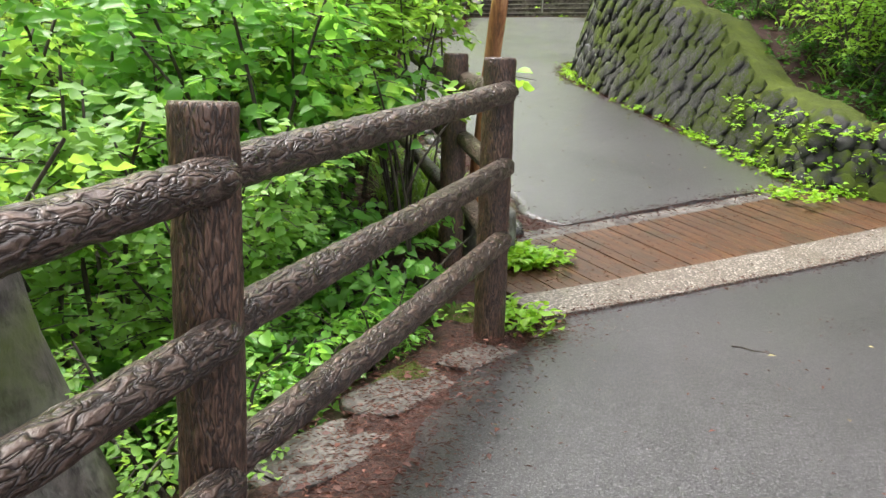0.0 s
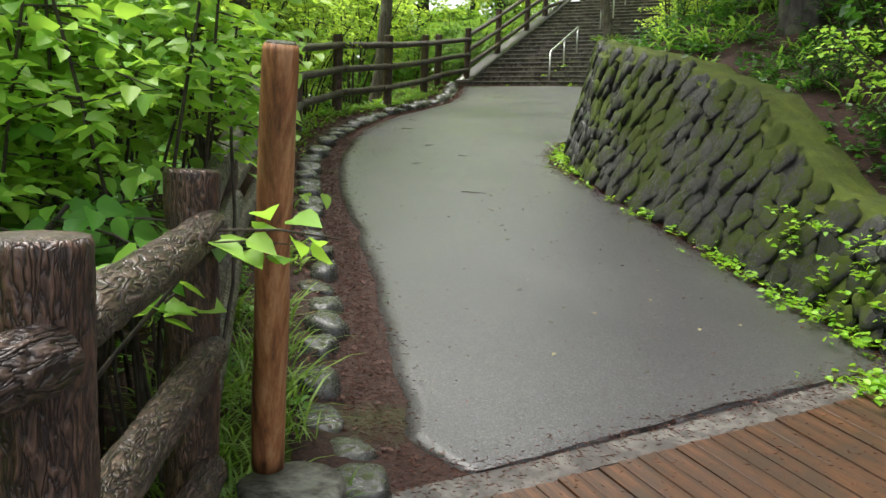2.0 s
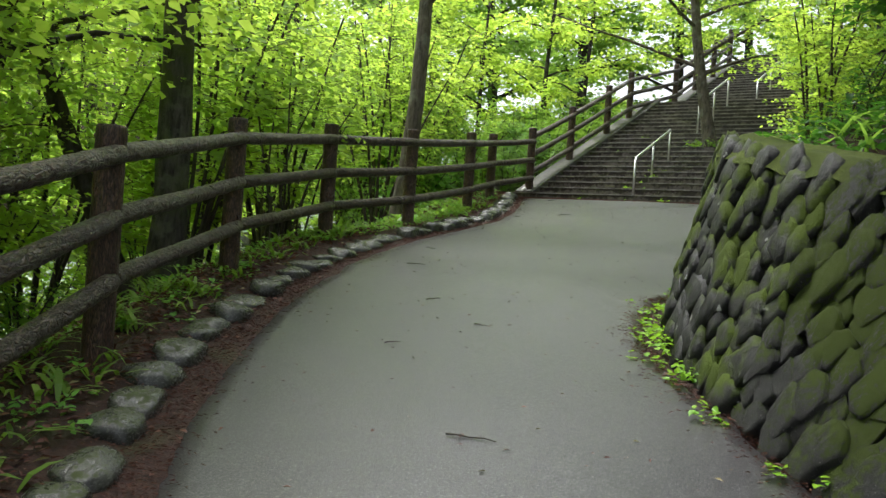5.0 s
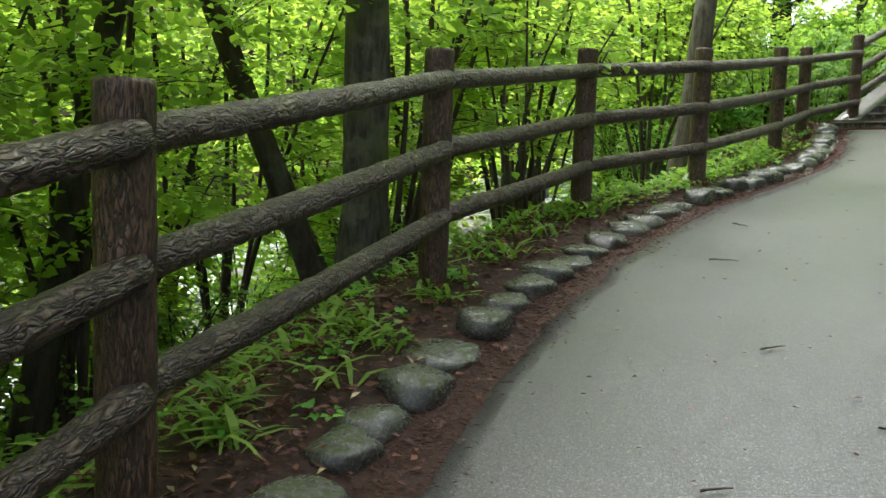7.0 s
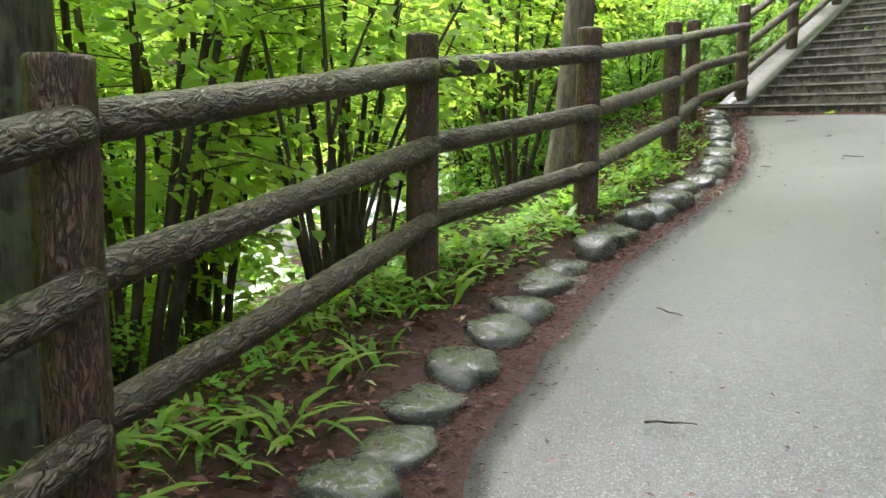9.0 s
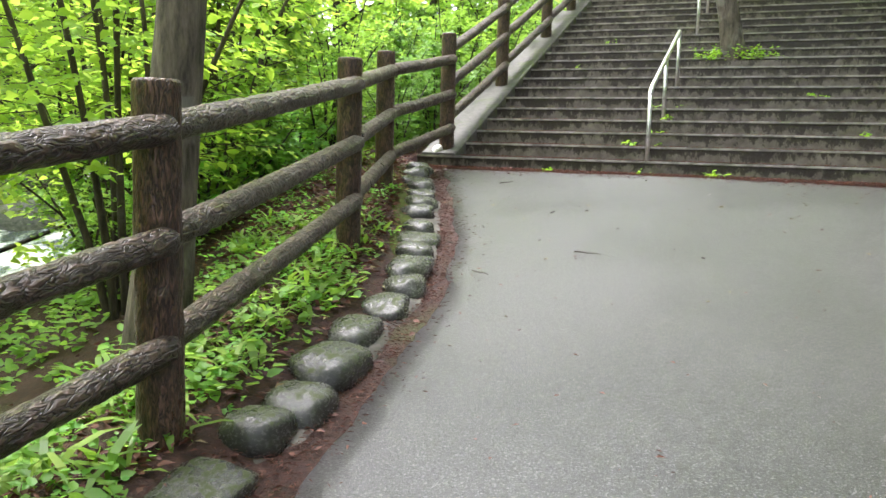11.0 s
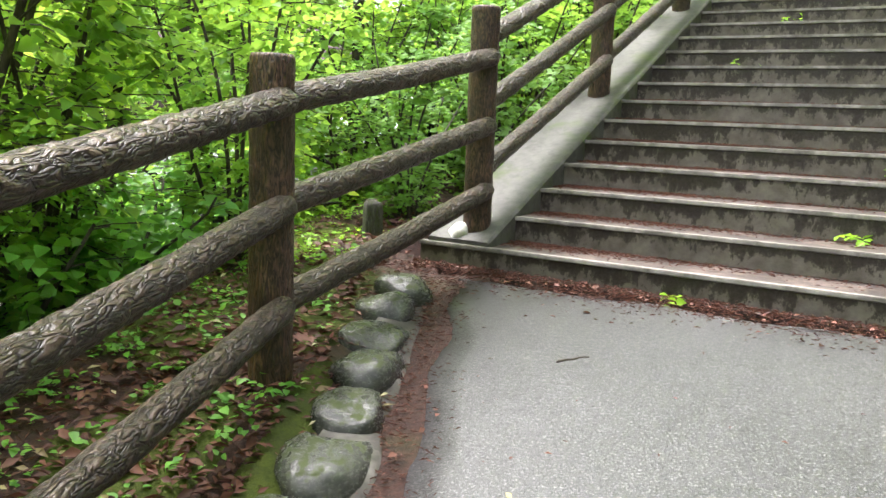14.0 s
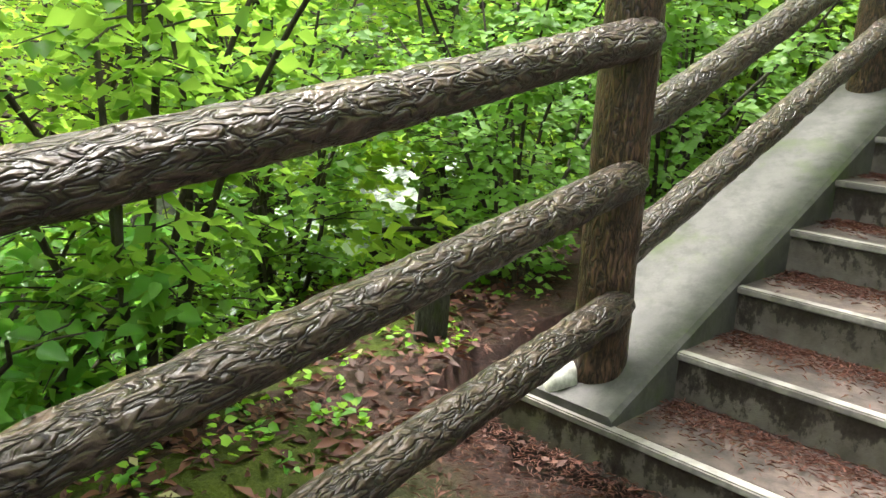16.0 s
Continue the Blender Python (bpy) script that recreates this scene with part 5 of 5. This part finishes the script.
# ---------------- planter and tree on the stairs ----------------
def build_planter():
    u0, v0, v1 = 8 * RUN + 0.02, 1.97, 3.0
    z = STEP0 + 8 * RISE
    bed = thing("planter", "low concrete tree bed set into the stairs", "planter")
    cs = [on_stairs(u0, v0), on_stairs(u0, v1), on_stairs(u0 + 1.0, v1), on_stairs(u0 + 1.0, v0)]
    slab("body", [(c.x, c.y) for c in cs], [z + 0.07] * 4, 0.6, RISER, bed)
    ins = [on_stairs(u0 + 0.08, v0 + 0.08), on_stairs(u0 + 0.08, v1 - 0.08), on_stairs(u0 + 0.92, v1 - 0.08), on_stairs(u0 + 0.92, v0 + 0.08)]
    slab("soil", [(c.x, c.y) for c in ins], [z + 0.078] * 4, 0.1, SOIL, bed, "dark soil with moss")
    c = on_stairs(u0 + 0.6, 2.42)
    t = tree("stair_tree", "grey-barked tree growing from the bed in the stairs", 28, 6.5, 0.135, BARK_GREY, LEAF_MAPLE, 22, 34, 0.8, 9, 0.11, 1.6, (-0.9, 0.2), False, 3.4)
    t.matrix_basis = pose(c.x, c.y, z + 0.06)
    rng = np.random.default_rng(3)
    n = 90
    st = np.array([(*on_stairs(u0 + rng.uniform(0.05, 0.9), rng.uniform(v0 + 0.02, v1 - 0.02)), z + 0.08) for _ in range(n)])
    a = rng.uniform(0, 6.28, n)
    d = np.stack([np.cos(a) * 0.6, np.sin(a) * 0.6, np.full(n, 0.8)], 1)
    pos, dd, up, s = sprays(rng, st, d, rng.uniform(0.12, 0.36, n), 7, 0.05)
    ob = leaf_mesh("planter_weeds", pos, dd, up, s, CLOVER, None, True, 0.7)
    tagged(ob, "fresh green weeds round the stair tree", "weeds", kind="stuff")


build_planter()


# ---------------- low plants ----------------
def blades(name, label, spots, seed, length, width, per, mat, spread=0.06, arch=0.5):
    """Tufts of arching blades, each blade bent in three."""
    rng = np.random.default_rng(seed)
    verts, faces = [], []
    for x, y, z, k in spots:
        for b in range(per):
            a = rng.uniform(0, 6.28)
            ln = length * k * rng.uniform(0.55, 1.2)
            w = width * k * rng.uniform(0.7, 1.2)
            lean = rng.uniform(0.45, 1.0) * arch
            bx, by = x + rng.normal(0, spread), y + rng.normal(0, spread)
            dx, dy = math.cos(a), math.sin(a)
            o = len(verts)
            for f, ww in ((0.0, 0.35), (0.4, 1.0), (0.75, 0.8), (1.0, 0.0)):
                r = ln * lean * f ** 1.4
                h = ln * (f * (0.85 - 0.62 * lean * f))
                cx, cy, cz = bx + dx * r, by + dy * r, z + h
                if ww:
                    verts.append((cx - dy * w * ww / 2, cy + dx * w * ww / 2, cz))
                    verts.append((cx + dy * w * ww / 2, cy - dx * w * ww / 2, cz))
                else:
                    verts.append((cx, cy, cz))
            faces += [(o, o + 1, o + 3, o + 2), (o + 2, o + 3, o + 5, o + 4), (o + 4, o + 5, o + 6)]
    ob = mesh_ob(name, verts, faces, mat, smooth=False)
    return tagged(ob, label, "grass", kind="stuff")


def bank_spots(seed, y0, y1, d0, d1, n, k0=0.7, k1=1.2):
    r = random.Random(seed)
    out = []
    for _ in range(n):
        y = r.uniform(y0, y1)
        x = fence_x(y) - r.uniform(d0, d1)
        if x < np.interp(y, LEFT_Y, LEFT_X) - 0.52:
            out.append((x, y, ground(x, y) - 0.01, r.uniform(k0, k1)))
    return out


blades("bamboo_grass", "pale-edged bamboo grass tufts under the fence", bank_spots(1, 8.2, 20.0, -0.35, 0.9, 300) + bank_spots(3, 16.6, 20.6, -0.4, 0.7, 120, 0.7, 1.0), 1, 0.24, 0.030, 9, BLADE, 0.06, 1.15)
blades("long_grass", "long fine green grass beside the fence posts", bank_spots(2, 5.6, 7.5, -0.4, 0.2, 60), 2, 0.40, 0.011, 22, BLADE, 0.05, 0.9)


def weeds(name, label, spots, seed, size, per, mat, height=0.12):
    rng = np.random.default_rng(seed)
    st = np.array([(x, y, z) for x, y, z, k in spots for _ in range(per)], float)
    n = len(st)
    st[:, :2] += rng.normal(0, 0.07, (n, 2))
    a = rng.uniform(0, 6.28, n)
    d = np.stack([np.cos(a) * 0.7, np.sin(a) * 0.7, np.full(n, 0.7)], 1)
    pos, dd, up, s = sprays(rng, st, d, rng.uniform(0.4, 1.2, n) * height, 5, size)
    ob = leaf_mesh(name, pos, dd, up, s, mat, None, True, 0.75)
    return tagged(ob, label, "weeds", kind="stuff")


def wall_spots(seed, i_y0, i_y1, out0, out1, n):
    r = random.Random(seed)
    idx = [i for i, (p, n_, h, t) in enumerate(WALL) if i_y0 < p.y < i_y1 and p.x < 5]
    res = []
    for _ in range(n):
        p, n_, h, t = WALL[r.choice(idx)]
        q = p - n_ * r.uniform(out0, out1)
        res.append((q.x, q.y, gz(q.y, q.x), 1.0))
    return res


weeds("wall_weeds", "small green weeds along the foot of the wall", wall_spots(3, 7.0, 12.8, -0.05, 0.08, 46) + wall_spots(4, 7.0, 8.4, -0.15, 0.05, 40), 4, 0.05, 4, CLOVER, 0.16)
weeds("wall_weeds", "bright weeds at the foot of the wall nose", wall_spots(5, 12.2, 14.5, -0.02, 0.12, 26), 9, 0.045, 5, CLOVER, 0.18)
rw = random.Random(4)
weeds("clover", "bright green clover spreading over the boards", [(*over_kerb(rw.uniform(3.2, 4.6), rw.gauss(1.35, 0.16)), 0.42, 1) for _ in range(46)], 5, 0.05, 4, CLOVER, 0.07)
weeds("fence_weeds", "bright green leafy weeds at the fence post", [(0.72 + rw.gauss(0, 0.07), 4.25 + rw.gauss(0, 0.15), 0.06, 1) for _ in range(9)] + [(0.84 + rw.gauss(0, 0.075), 5.34 + rw.gauss(0, 0.08), 0.16, 1) for _ in range(44)], 6, 0.06, 5, CLOVER, 0.15)
weeds("bank_weeds", "scattered seedlings between the edging stones and fence", bank_spots(7, 6.5, 22.4, -0.5, 0.8, 230), 7, 0.045, 3, LEAF_FRESH, 0.16)
weeds("slope_plants", "leafy ground plants covering the slope down to the river", bank_spots(27, 8.5, 22.0, 1.5, 5.0, 900, 0.8, 1.4), 28, 0.08, 3, LEAF_MID, 0.34)
weeds("bank_plants", "low mid-green plants between the fence and edging stones", bank_spots(17, 15.5, 19.8, -0.55, 0.9, 140), 18, 0.065, 3, LEAF_MID, 0.2)
rb = random.Random(52)
foot_bank = [(rb.uniform(-0.6, 1.25), rb.uniform(21.6, 25.2)) for _ in range(170)]
weeds("bank_seedlings", "small seedlings and moss plants beside the stair foot", [(x, y, ground(x, y), 1) for x, y in foot_bank if (Vector((x, y)) - ST).dot(V) < -0.5][:80], 53, 0.036, 4, CLOVER, 0.16)
weeds("bank_sprigs", "small leafy sprigs in the leaf litter on the bank", bank_spots(57, 16.5, 23.0, -0.5, 1.1, 320), 58, 0.034, 4, LEAF_FRESH, 0.15)
weeds("stair_weeds", "small weeds sprouting from the stair joints", [(*on_stairs(k * RUN - 0.01, v), STEP0 + (k - 1) * RISE, 1) for k, v in ((2, 1.8), (2, 1.95), (3, 1.9), (4, 1.95), (5, 1.9), (6, 3.4), (3, 3.9), (9, 0.6), (12, 0.7))] + [(*on_stairs(-0.03, v), gz(on_stairs(0, v).y, on_stairs(0, v).x), 1) for v in (1.0, 1.9, 2.6)], 8, 0.05, 4, CLOVER, 0.09)

def slope_spots(seed, n, d0, d1, y0, y1, k0=0.7, k1=1.3):
    r = random.Random(seed)
    idx = [i for i, (p, n_, h, t) in enumerate(WALL) if y0 < p.y < y1 and p.x < 5]
    res = []
    for _ in range(n):
        p, n_, h, t = WALL[r.choice(idx)]
        q = p + n_ * (batter(p.y) * h + r.uniform(d0, d1))
        res.append((q.x, q.y, ground(q.x, q.y) - 0.01, r.uniform(k0, k1)))
    return res


blades("bamboo_grass", "bamboo grass tufts on the slope above the wall", slope_spots(31, 170, 0.45, 3.2, 7.0, 12.6), 31, 0.3, 0.028, 9, LEAF_MID, 0.07, 1.1)
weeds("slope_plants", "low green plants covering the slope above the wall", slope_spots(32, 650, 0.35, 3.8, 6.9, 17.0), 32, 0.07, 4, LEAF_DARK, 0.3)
weeds("wall_creepers", "weeds growing over the low end of the wall", [(p.x + n_.x * 0.1, p.y + n_.y * 0.1, gz(p.y, p.x) + 0.1 + 0.45 * rw.random(), 1) for p, n_, h, t in WALL if 6.8 < p.y < 8.5 and p.x < 4.6 for _ in range(2)], 33, 0.055, 3, CLOVER, 0.2)

# moss hummocks on the bank
def moss_patch(x, y, a, b, seed):
    """A thin moss carpet that follows the ground, with an uneven outline."""
    verts, faces = [], []
    rings, spokes = 7, 30
    for i in range(rings):
        f = i / (rings - 1)
        for j in range(spokes):
            t = 2 * math.pi * j / spokes
            r = f * (1 + 0.45 * noise.noise(Vector((math.cos(t) * 1.5, math.sin(t) * 1.5, seed * 3.1))))
            px, py = x + a * r * math.cos(t), y + b * r * math.sin(t)
            verts.append((px, py, ground(px, py) + 0.025 * (1 - f * f) - 0.006 * f + 0.014 * wobble(px, py, 9, seed)))
    for i in range(rings - 1):
        for j in range(spokes):
            k = (j + 1) % spokes
            faces.append((i * spokes + j, (i + 1) * spokes + j, (i + 1) * spokes + k, i * spokes + k))
    tagged(mesh_ob("moss_patch", verts, faces, MOSS), "thin olive-green moss carpet on the bank", "moss", "moss carpets", "stuff")


for i, (x, y, a, b) in enumerate(((0.62, 21.9, 0.4, 0.35), (0.95, 22.7, 0.3, 0.3), (1.12, 21.0, 0.12, 0.7), (0.2, 22.4, 0.5, 0.5), (0.1, 3.6, 0.22, 0.16), (0.45, 4.5, 0.25, 0.2), (-0.1, 8.7, 0.12, 0.4), (0.35, 6.2, 0.2, 0.3), (0.7, 23.8, 0.5, 0.4), (1.1, 19.8, 0.1, 0.5), (0.7, 21.1, 0.28, 0.5), (1.0, 22.1, 0.2, 0.35), (0.5, 20.4, 0.25, 0.5), (0.35, 23.2, 0.5, 0.5))):
    moss_patch(x, y, a, b, i + 5)


# ---------------- litter ----------------
def litter(name, label, spots, seed, l0, l1, ratio, mat, flat=0.25):
    rng = np.random.default_rng(seed)
    pos = np.array(spots, float)
    n = len(pos)
    a = rng.uniform(0, 6.28, n)
    d = np.stack([np.cos(a), np.sin(a), rng.normal(0, flat * 0.4, n)], 1)
    up = np.stack([rng.normal(0, flat, n), rng.normal(0, flat, n), np.ones(n)], 1)
    ob = leaf_mesh(name, pos, d, up, rng.uniform(l0, l1, n), mat, None, False, ratio)
    return tagged(ob, label, "litter", kind="stuff")


rl = random.Random(77)
needles, flakes = [], []
for _ in range(20000):
    y = rl.uniform(6.1, 22.9)
    x = np.interp(y, LEFT_Y, LEFT_X) + rl.gauss(-0.16, 0.11)
    z = (gz(y) + 0.012) if x > np.interp(y, LEFT_Y, LEFT_X) else ground(x, y) + 0.01
    (needles if rl.random() < 0.95 else flakes).append((x, y, z + rl.uniform(0, 0.012)))
for _ in range(3500):
    y = rl.uniform(7.3, 14.0)
    x = right_edge(y) - abs(rl.gauss(0, 0.09))
    (needles if rl.random() < 0.95 else flakes).append((x, y, gz(y, x) + 0.012 + rl.uniform(0, 0.01)))
for _ in range(11000):
    v = rl.uniform(-0.5, 4.2)
    p = on_stairs(-abs(rl.gauss(0, 0.15)) - 0.01, v)
    (needles if rl.random() < 0.96 else flakes).append((p.x, p.y, gz(p.y, p.x) + 0.012 + rl.uniform(0, 0.015)))
for _ in range(24000):
    k = int(abs(rl.gauss(0, 6)))
    if k > 16:
        continue
    v = rl.uniform(0.02, 4.2) if rl.random() < 0.4 else abs(rl.gauss(0, 0.5)) + 0.02
    p = on_stairs(k * RUN + RUN - 0.005 - abs(rl.gauss(0, 0.09)), v)
    if (p - ST).dot(U) < k * RUN + 0.03:
        continue
    needles.append((p.x, p.y, STEP0 + k * RISE + 0.004 + rl.uniform(0, 0.006)))
for _ in range(8500):
    p = Vector((0.0, rl.uniform(1.6, 4.4)))
    lx = np.interp(p.y, [0, 1.8, 2.55, 3.04, 3.6, 4.16], [-0.15, 0, 0.06, 0.17, 0.42, 0.86])
    x = lx + rl.gauss(-0.12, 0.2)
    (needles if rl.random() < 0.95 else flakes).append((x, p.y, gz(p.y) + 0.012 + rl.uniform(0, 0.012)))
for _ in range(5200):
    p = over_kerb(rl.uniform(0.1, 4.5), rl.choice((rl.gauss(1.47, 0.07), rl.gauss(1.47, 0.07), rl.gauss(0.1, 0.05), rl.gauss(0.9, 0.3))))
    needles.append((p.x, p.y, gz(p.y) + 0.022 + rl.uniform(0, 0.008)))
for _ in range(5000):
    p = over_kerb(rl.gauss(0.25, 0.25), rl.gauss(1.35, 0.35))
    needles.append((p.x, p.y, gz(p.y) + 0.016 + rl.uniform(0, 0.01)))
litter("needle_litter", "red-brown fallen needles along the path edges", needles, 1, 0.012, 0.036, 0.13, LITTER)
litter("leaf_litter", "small brown dead leaves along the path edges", flakes, 2, 0.015, 0.045, 0.6, LITTER, 0.4)
bankl = []
for _ in range(14000):
    y = rl.uniform(6.3, 23.0)
    x = fence_x(y) - rl.uniform(-0.7, 1.2)
    if x < np.interp(y, LEFT_Y, LEFT_X) - 0.3:
        bankl.append((x, y, ground(x, y) + 0.012 + rl.uniform(0, 0.02)))
for _ in range(4500):
    x, y = rl.uniform(-0.8, 1.4), rl.uniform(21.4, 26.0)
    if (Vector((x, y)) - ST).dot(V) < -0.45 or (Vector((x, y)) - ST).dot(U) < -0.02:
        bankl.append((x, y, ground(x, y) + 0.012 + rl.uniform(0, 0.02)))
broad = []
for _ in range(11000):
    y = rl.uniform(8.5, 24.5) if rl.random() < 0.6 else rl.uniform(19.0, 24.5)
    x = fence_x(min(y, 23.3)) - rl.gauss(0.1, 0.5)
    if x < np.interp(y, LEFT_Y, LEFT_X) - 0.42 and ((Vector((x, y)) - ST).dot(V) < -0.45 or (Vector((x, y)) - ST).dot(U) < -0.02):
        broad.append((x, y, ground(x, y) + 0.014 + rl.uniform(0, 0.02)))
litter("broad_leaf_litter", "curled red-brown dead leaves lying on the bank", broad, 9, 0.03, 0.075, 0.5, LITTER, 0.6)
litter("bank_litter", "dead brown leaves covering the bank under the fence", bankl, 3, 0.018, 0.055, 0.32, LITTER, 0.5)
pale_bank = [(x, y, z + 0.006) for x, y, z in bankl[::22]]
litter("pale_bank_leaves", "pale dry leaves scattered over the bank", pale_bank, 6, 0.03, 0.06, 0.45, FALLEN, 0.5)
specks = []
for _ in range(800):
    y = rl.uniform(6.6, 22.6)
    a, b = np.interp(y, LEFT_Y, LEFT_X), right_edge(max(7.3, y))
    x = rl.uniform(a, b)
    specks.append((x, y, gz(y, x) + 0.03))
for _ in range(160):
    x, y = rl.uniform(0.2, 3.5), rl.uniform(1.5, 4.6)
    if (Vector((x, y)) - K0).dot(N) < 0.1:
        specks.append((x, y, gz(y) + 0.012))
litter("dark_specks", "small dark bits of bark and leaf on the asphalt", specks, 4, 0.012, 0.04, 0.35, LITTER, 0.3)
pale = [(rl.uniform(1.2, 3.0), rl.uniform(6.8, 11.0)) for _ in range(26)] + [(rl.uniform(0.8, 3.4), rl.uniform(3.0, 4.6)) for _ in range(8)] + [(rl.uniform(1.8, 4), rl.uniform(17, 22)) for _ in range(10)]
litter("pale_leaves", "small pale yellow fallen leaves on the asphalt", [(x, y, gz(y, x) + 0.03) for x, y in pale if (Vector((x, y)) - K0).dot(N) < 0.1 or (Vector((x, y)) - K0).dot(N) > 1.6], 5, 0.03, 0.05, 0.55, FALLEN, 0.3)


def twig(x, y, length, angle, seed):
    r = random.Random(seed)
    pts = []
    for k in range(5):
        f = k / 4
        px, py = x + math.cos(angle) * length * f + r.uniform(-0.006, 0.006), y + math.sin(angle) * length * f + r.uniform(-0.006, 0.006)
        pts.append((px, py, gz(py, px) + 0.03 + (0.004 if k % 2 else 0)))
    v, f, _ = tube(pts, [0.005, 0.0045, 0.004, 0.003, 0.002], 5)
    tagged(mesh_ob("fallen_twig", v, f, TWIG), "thin dark fallen twig on the wet asphalt", "twig", "fallen twigs")


for i, (x, y, ln, a) in enumerate(((2.13, 19.6, 0.17, -0.5), (2.2, 20.6, 0.06, 0.8), (1.45, 19.3, 0.12, -0.8), (1.4, 19.9, 0.12, 2.0), (1.3, 10.7, 0.22, -0.2), (0.55, 14.6, 0.16, 0.1), (0.9, 13.2, 0.12, 0.6), (1.3, 12.6, 0.1, -0.4), (0.6, 15.7, 0.13, -0.7), (1.7, 3.9, 0.2, -0.6), (0.8, 12.0, 0.1, 0.5), (2.0, 21.8, 0.13, 0.3))):
    twig(x, y, ln, a, i)


# ---------------- river ----------------
def build_river():
    verts, faces = [], []
    ys = np.arange(-6, 60, 0.5)
    xs = np.arange(-3.2, 2.9, 0.3)
    for y in ys:
        for dx in xs:
            x = river_x(y) + dx
            verts.append((x, y, river_z(y) + 0.10 * wobble(x, y, 0.9) + 0.07 * wobble(x, y, 2.6, 4)))
    w = len(xs)
    faces = [(j * w + i, j * w + i + 1, (j + 1) * w + i + 1, (j + 1) * w + i) for j in range(len(ys) - 1) for i in range(w - 1)]
    tagged(mesh_ob("water", verts, faces, WATER), "fast white water of a small mountain river", "river", kind="structure")
    rr = random.Random(8)
    shapes = [rock_mesh("river_rock", BOULDER, rr, 3, 0.35) for _ in range(4)]
    for i in range(40):
        y = rr.uniform(4, 40)
        x = river_x(y) + rr.uniform(-3.2, 3.2)
        k = rr.uniform(0.25, 0.8)
        ob = new("river_rock", shapes[i % 4])
        ob.matrix_basis = Matrix.LocRotScale((x, y, river_z(y)), Euler((0, 0, rr.uniform(0, 6))), (k, k * 0.8, k * 0.6))
        tagged(ob, "grey boulder standing in the white water", "rock", "rocks in the river")


build_river()


# ---------------- small marks beside the stairs ----------------
me = rock_mesh("mortar_lump", concrete_material("white_mortar", (0.62, 0.61, 0.58), (0.45, 0.44, 0.41), blot_amount=0.1), random.Random(15), 3, 0.25)
lump = new("mortar_lump", me)
lump.matrix_basis = Matrix.LocRotScale((1.565, 23.275, STEP0 + 0.035), Euler((0.1, 0.1, 0.4)), (0.052, 0.06, 0.062))
tagged(lump, "small white mortar lump at the foot of the fence post", "mortar")
me = rock_mesh("marker_post", STUMP, random.Random(16), 3, 0.18, power=0.5)
marker = new("marker_post", me)
marker.matrix_basis = Matrix.LocRotScale((1.02, 23.75, ground(1.02, 23.75) + 0.09), Euler((0.05, 0.04, 0.5)), (0.055, 0.05, 0.17))
tagged(marker, "short mossy grey stone marker beside the stairs", "marker")
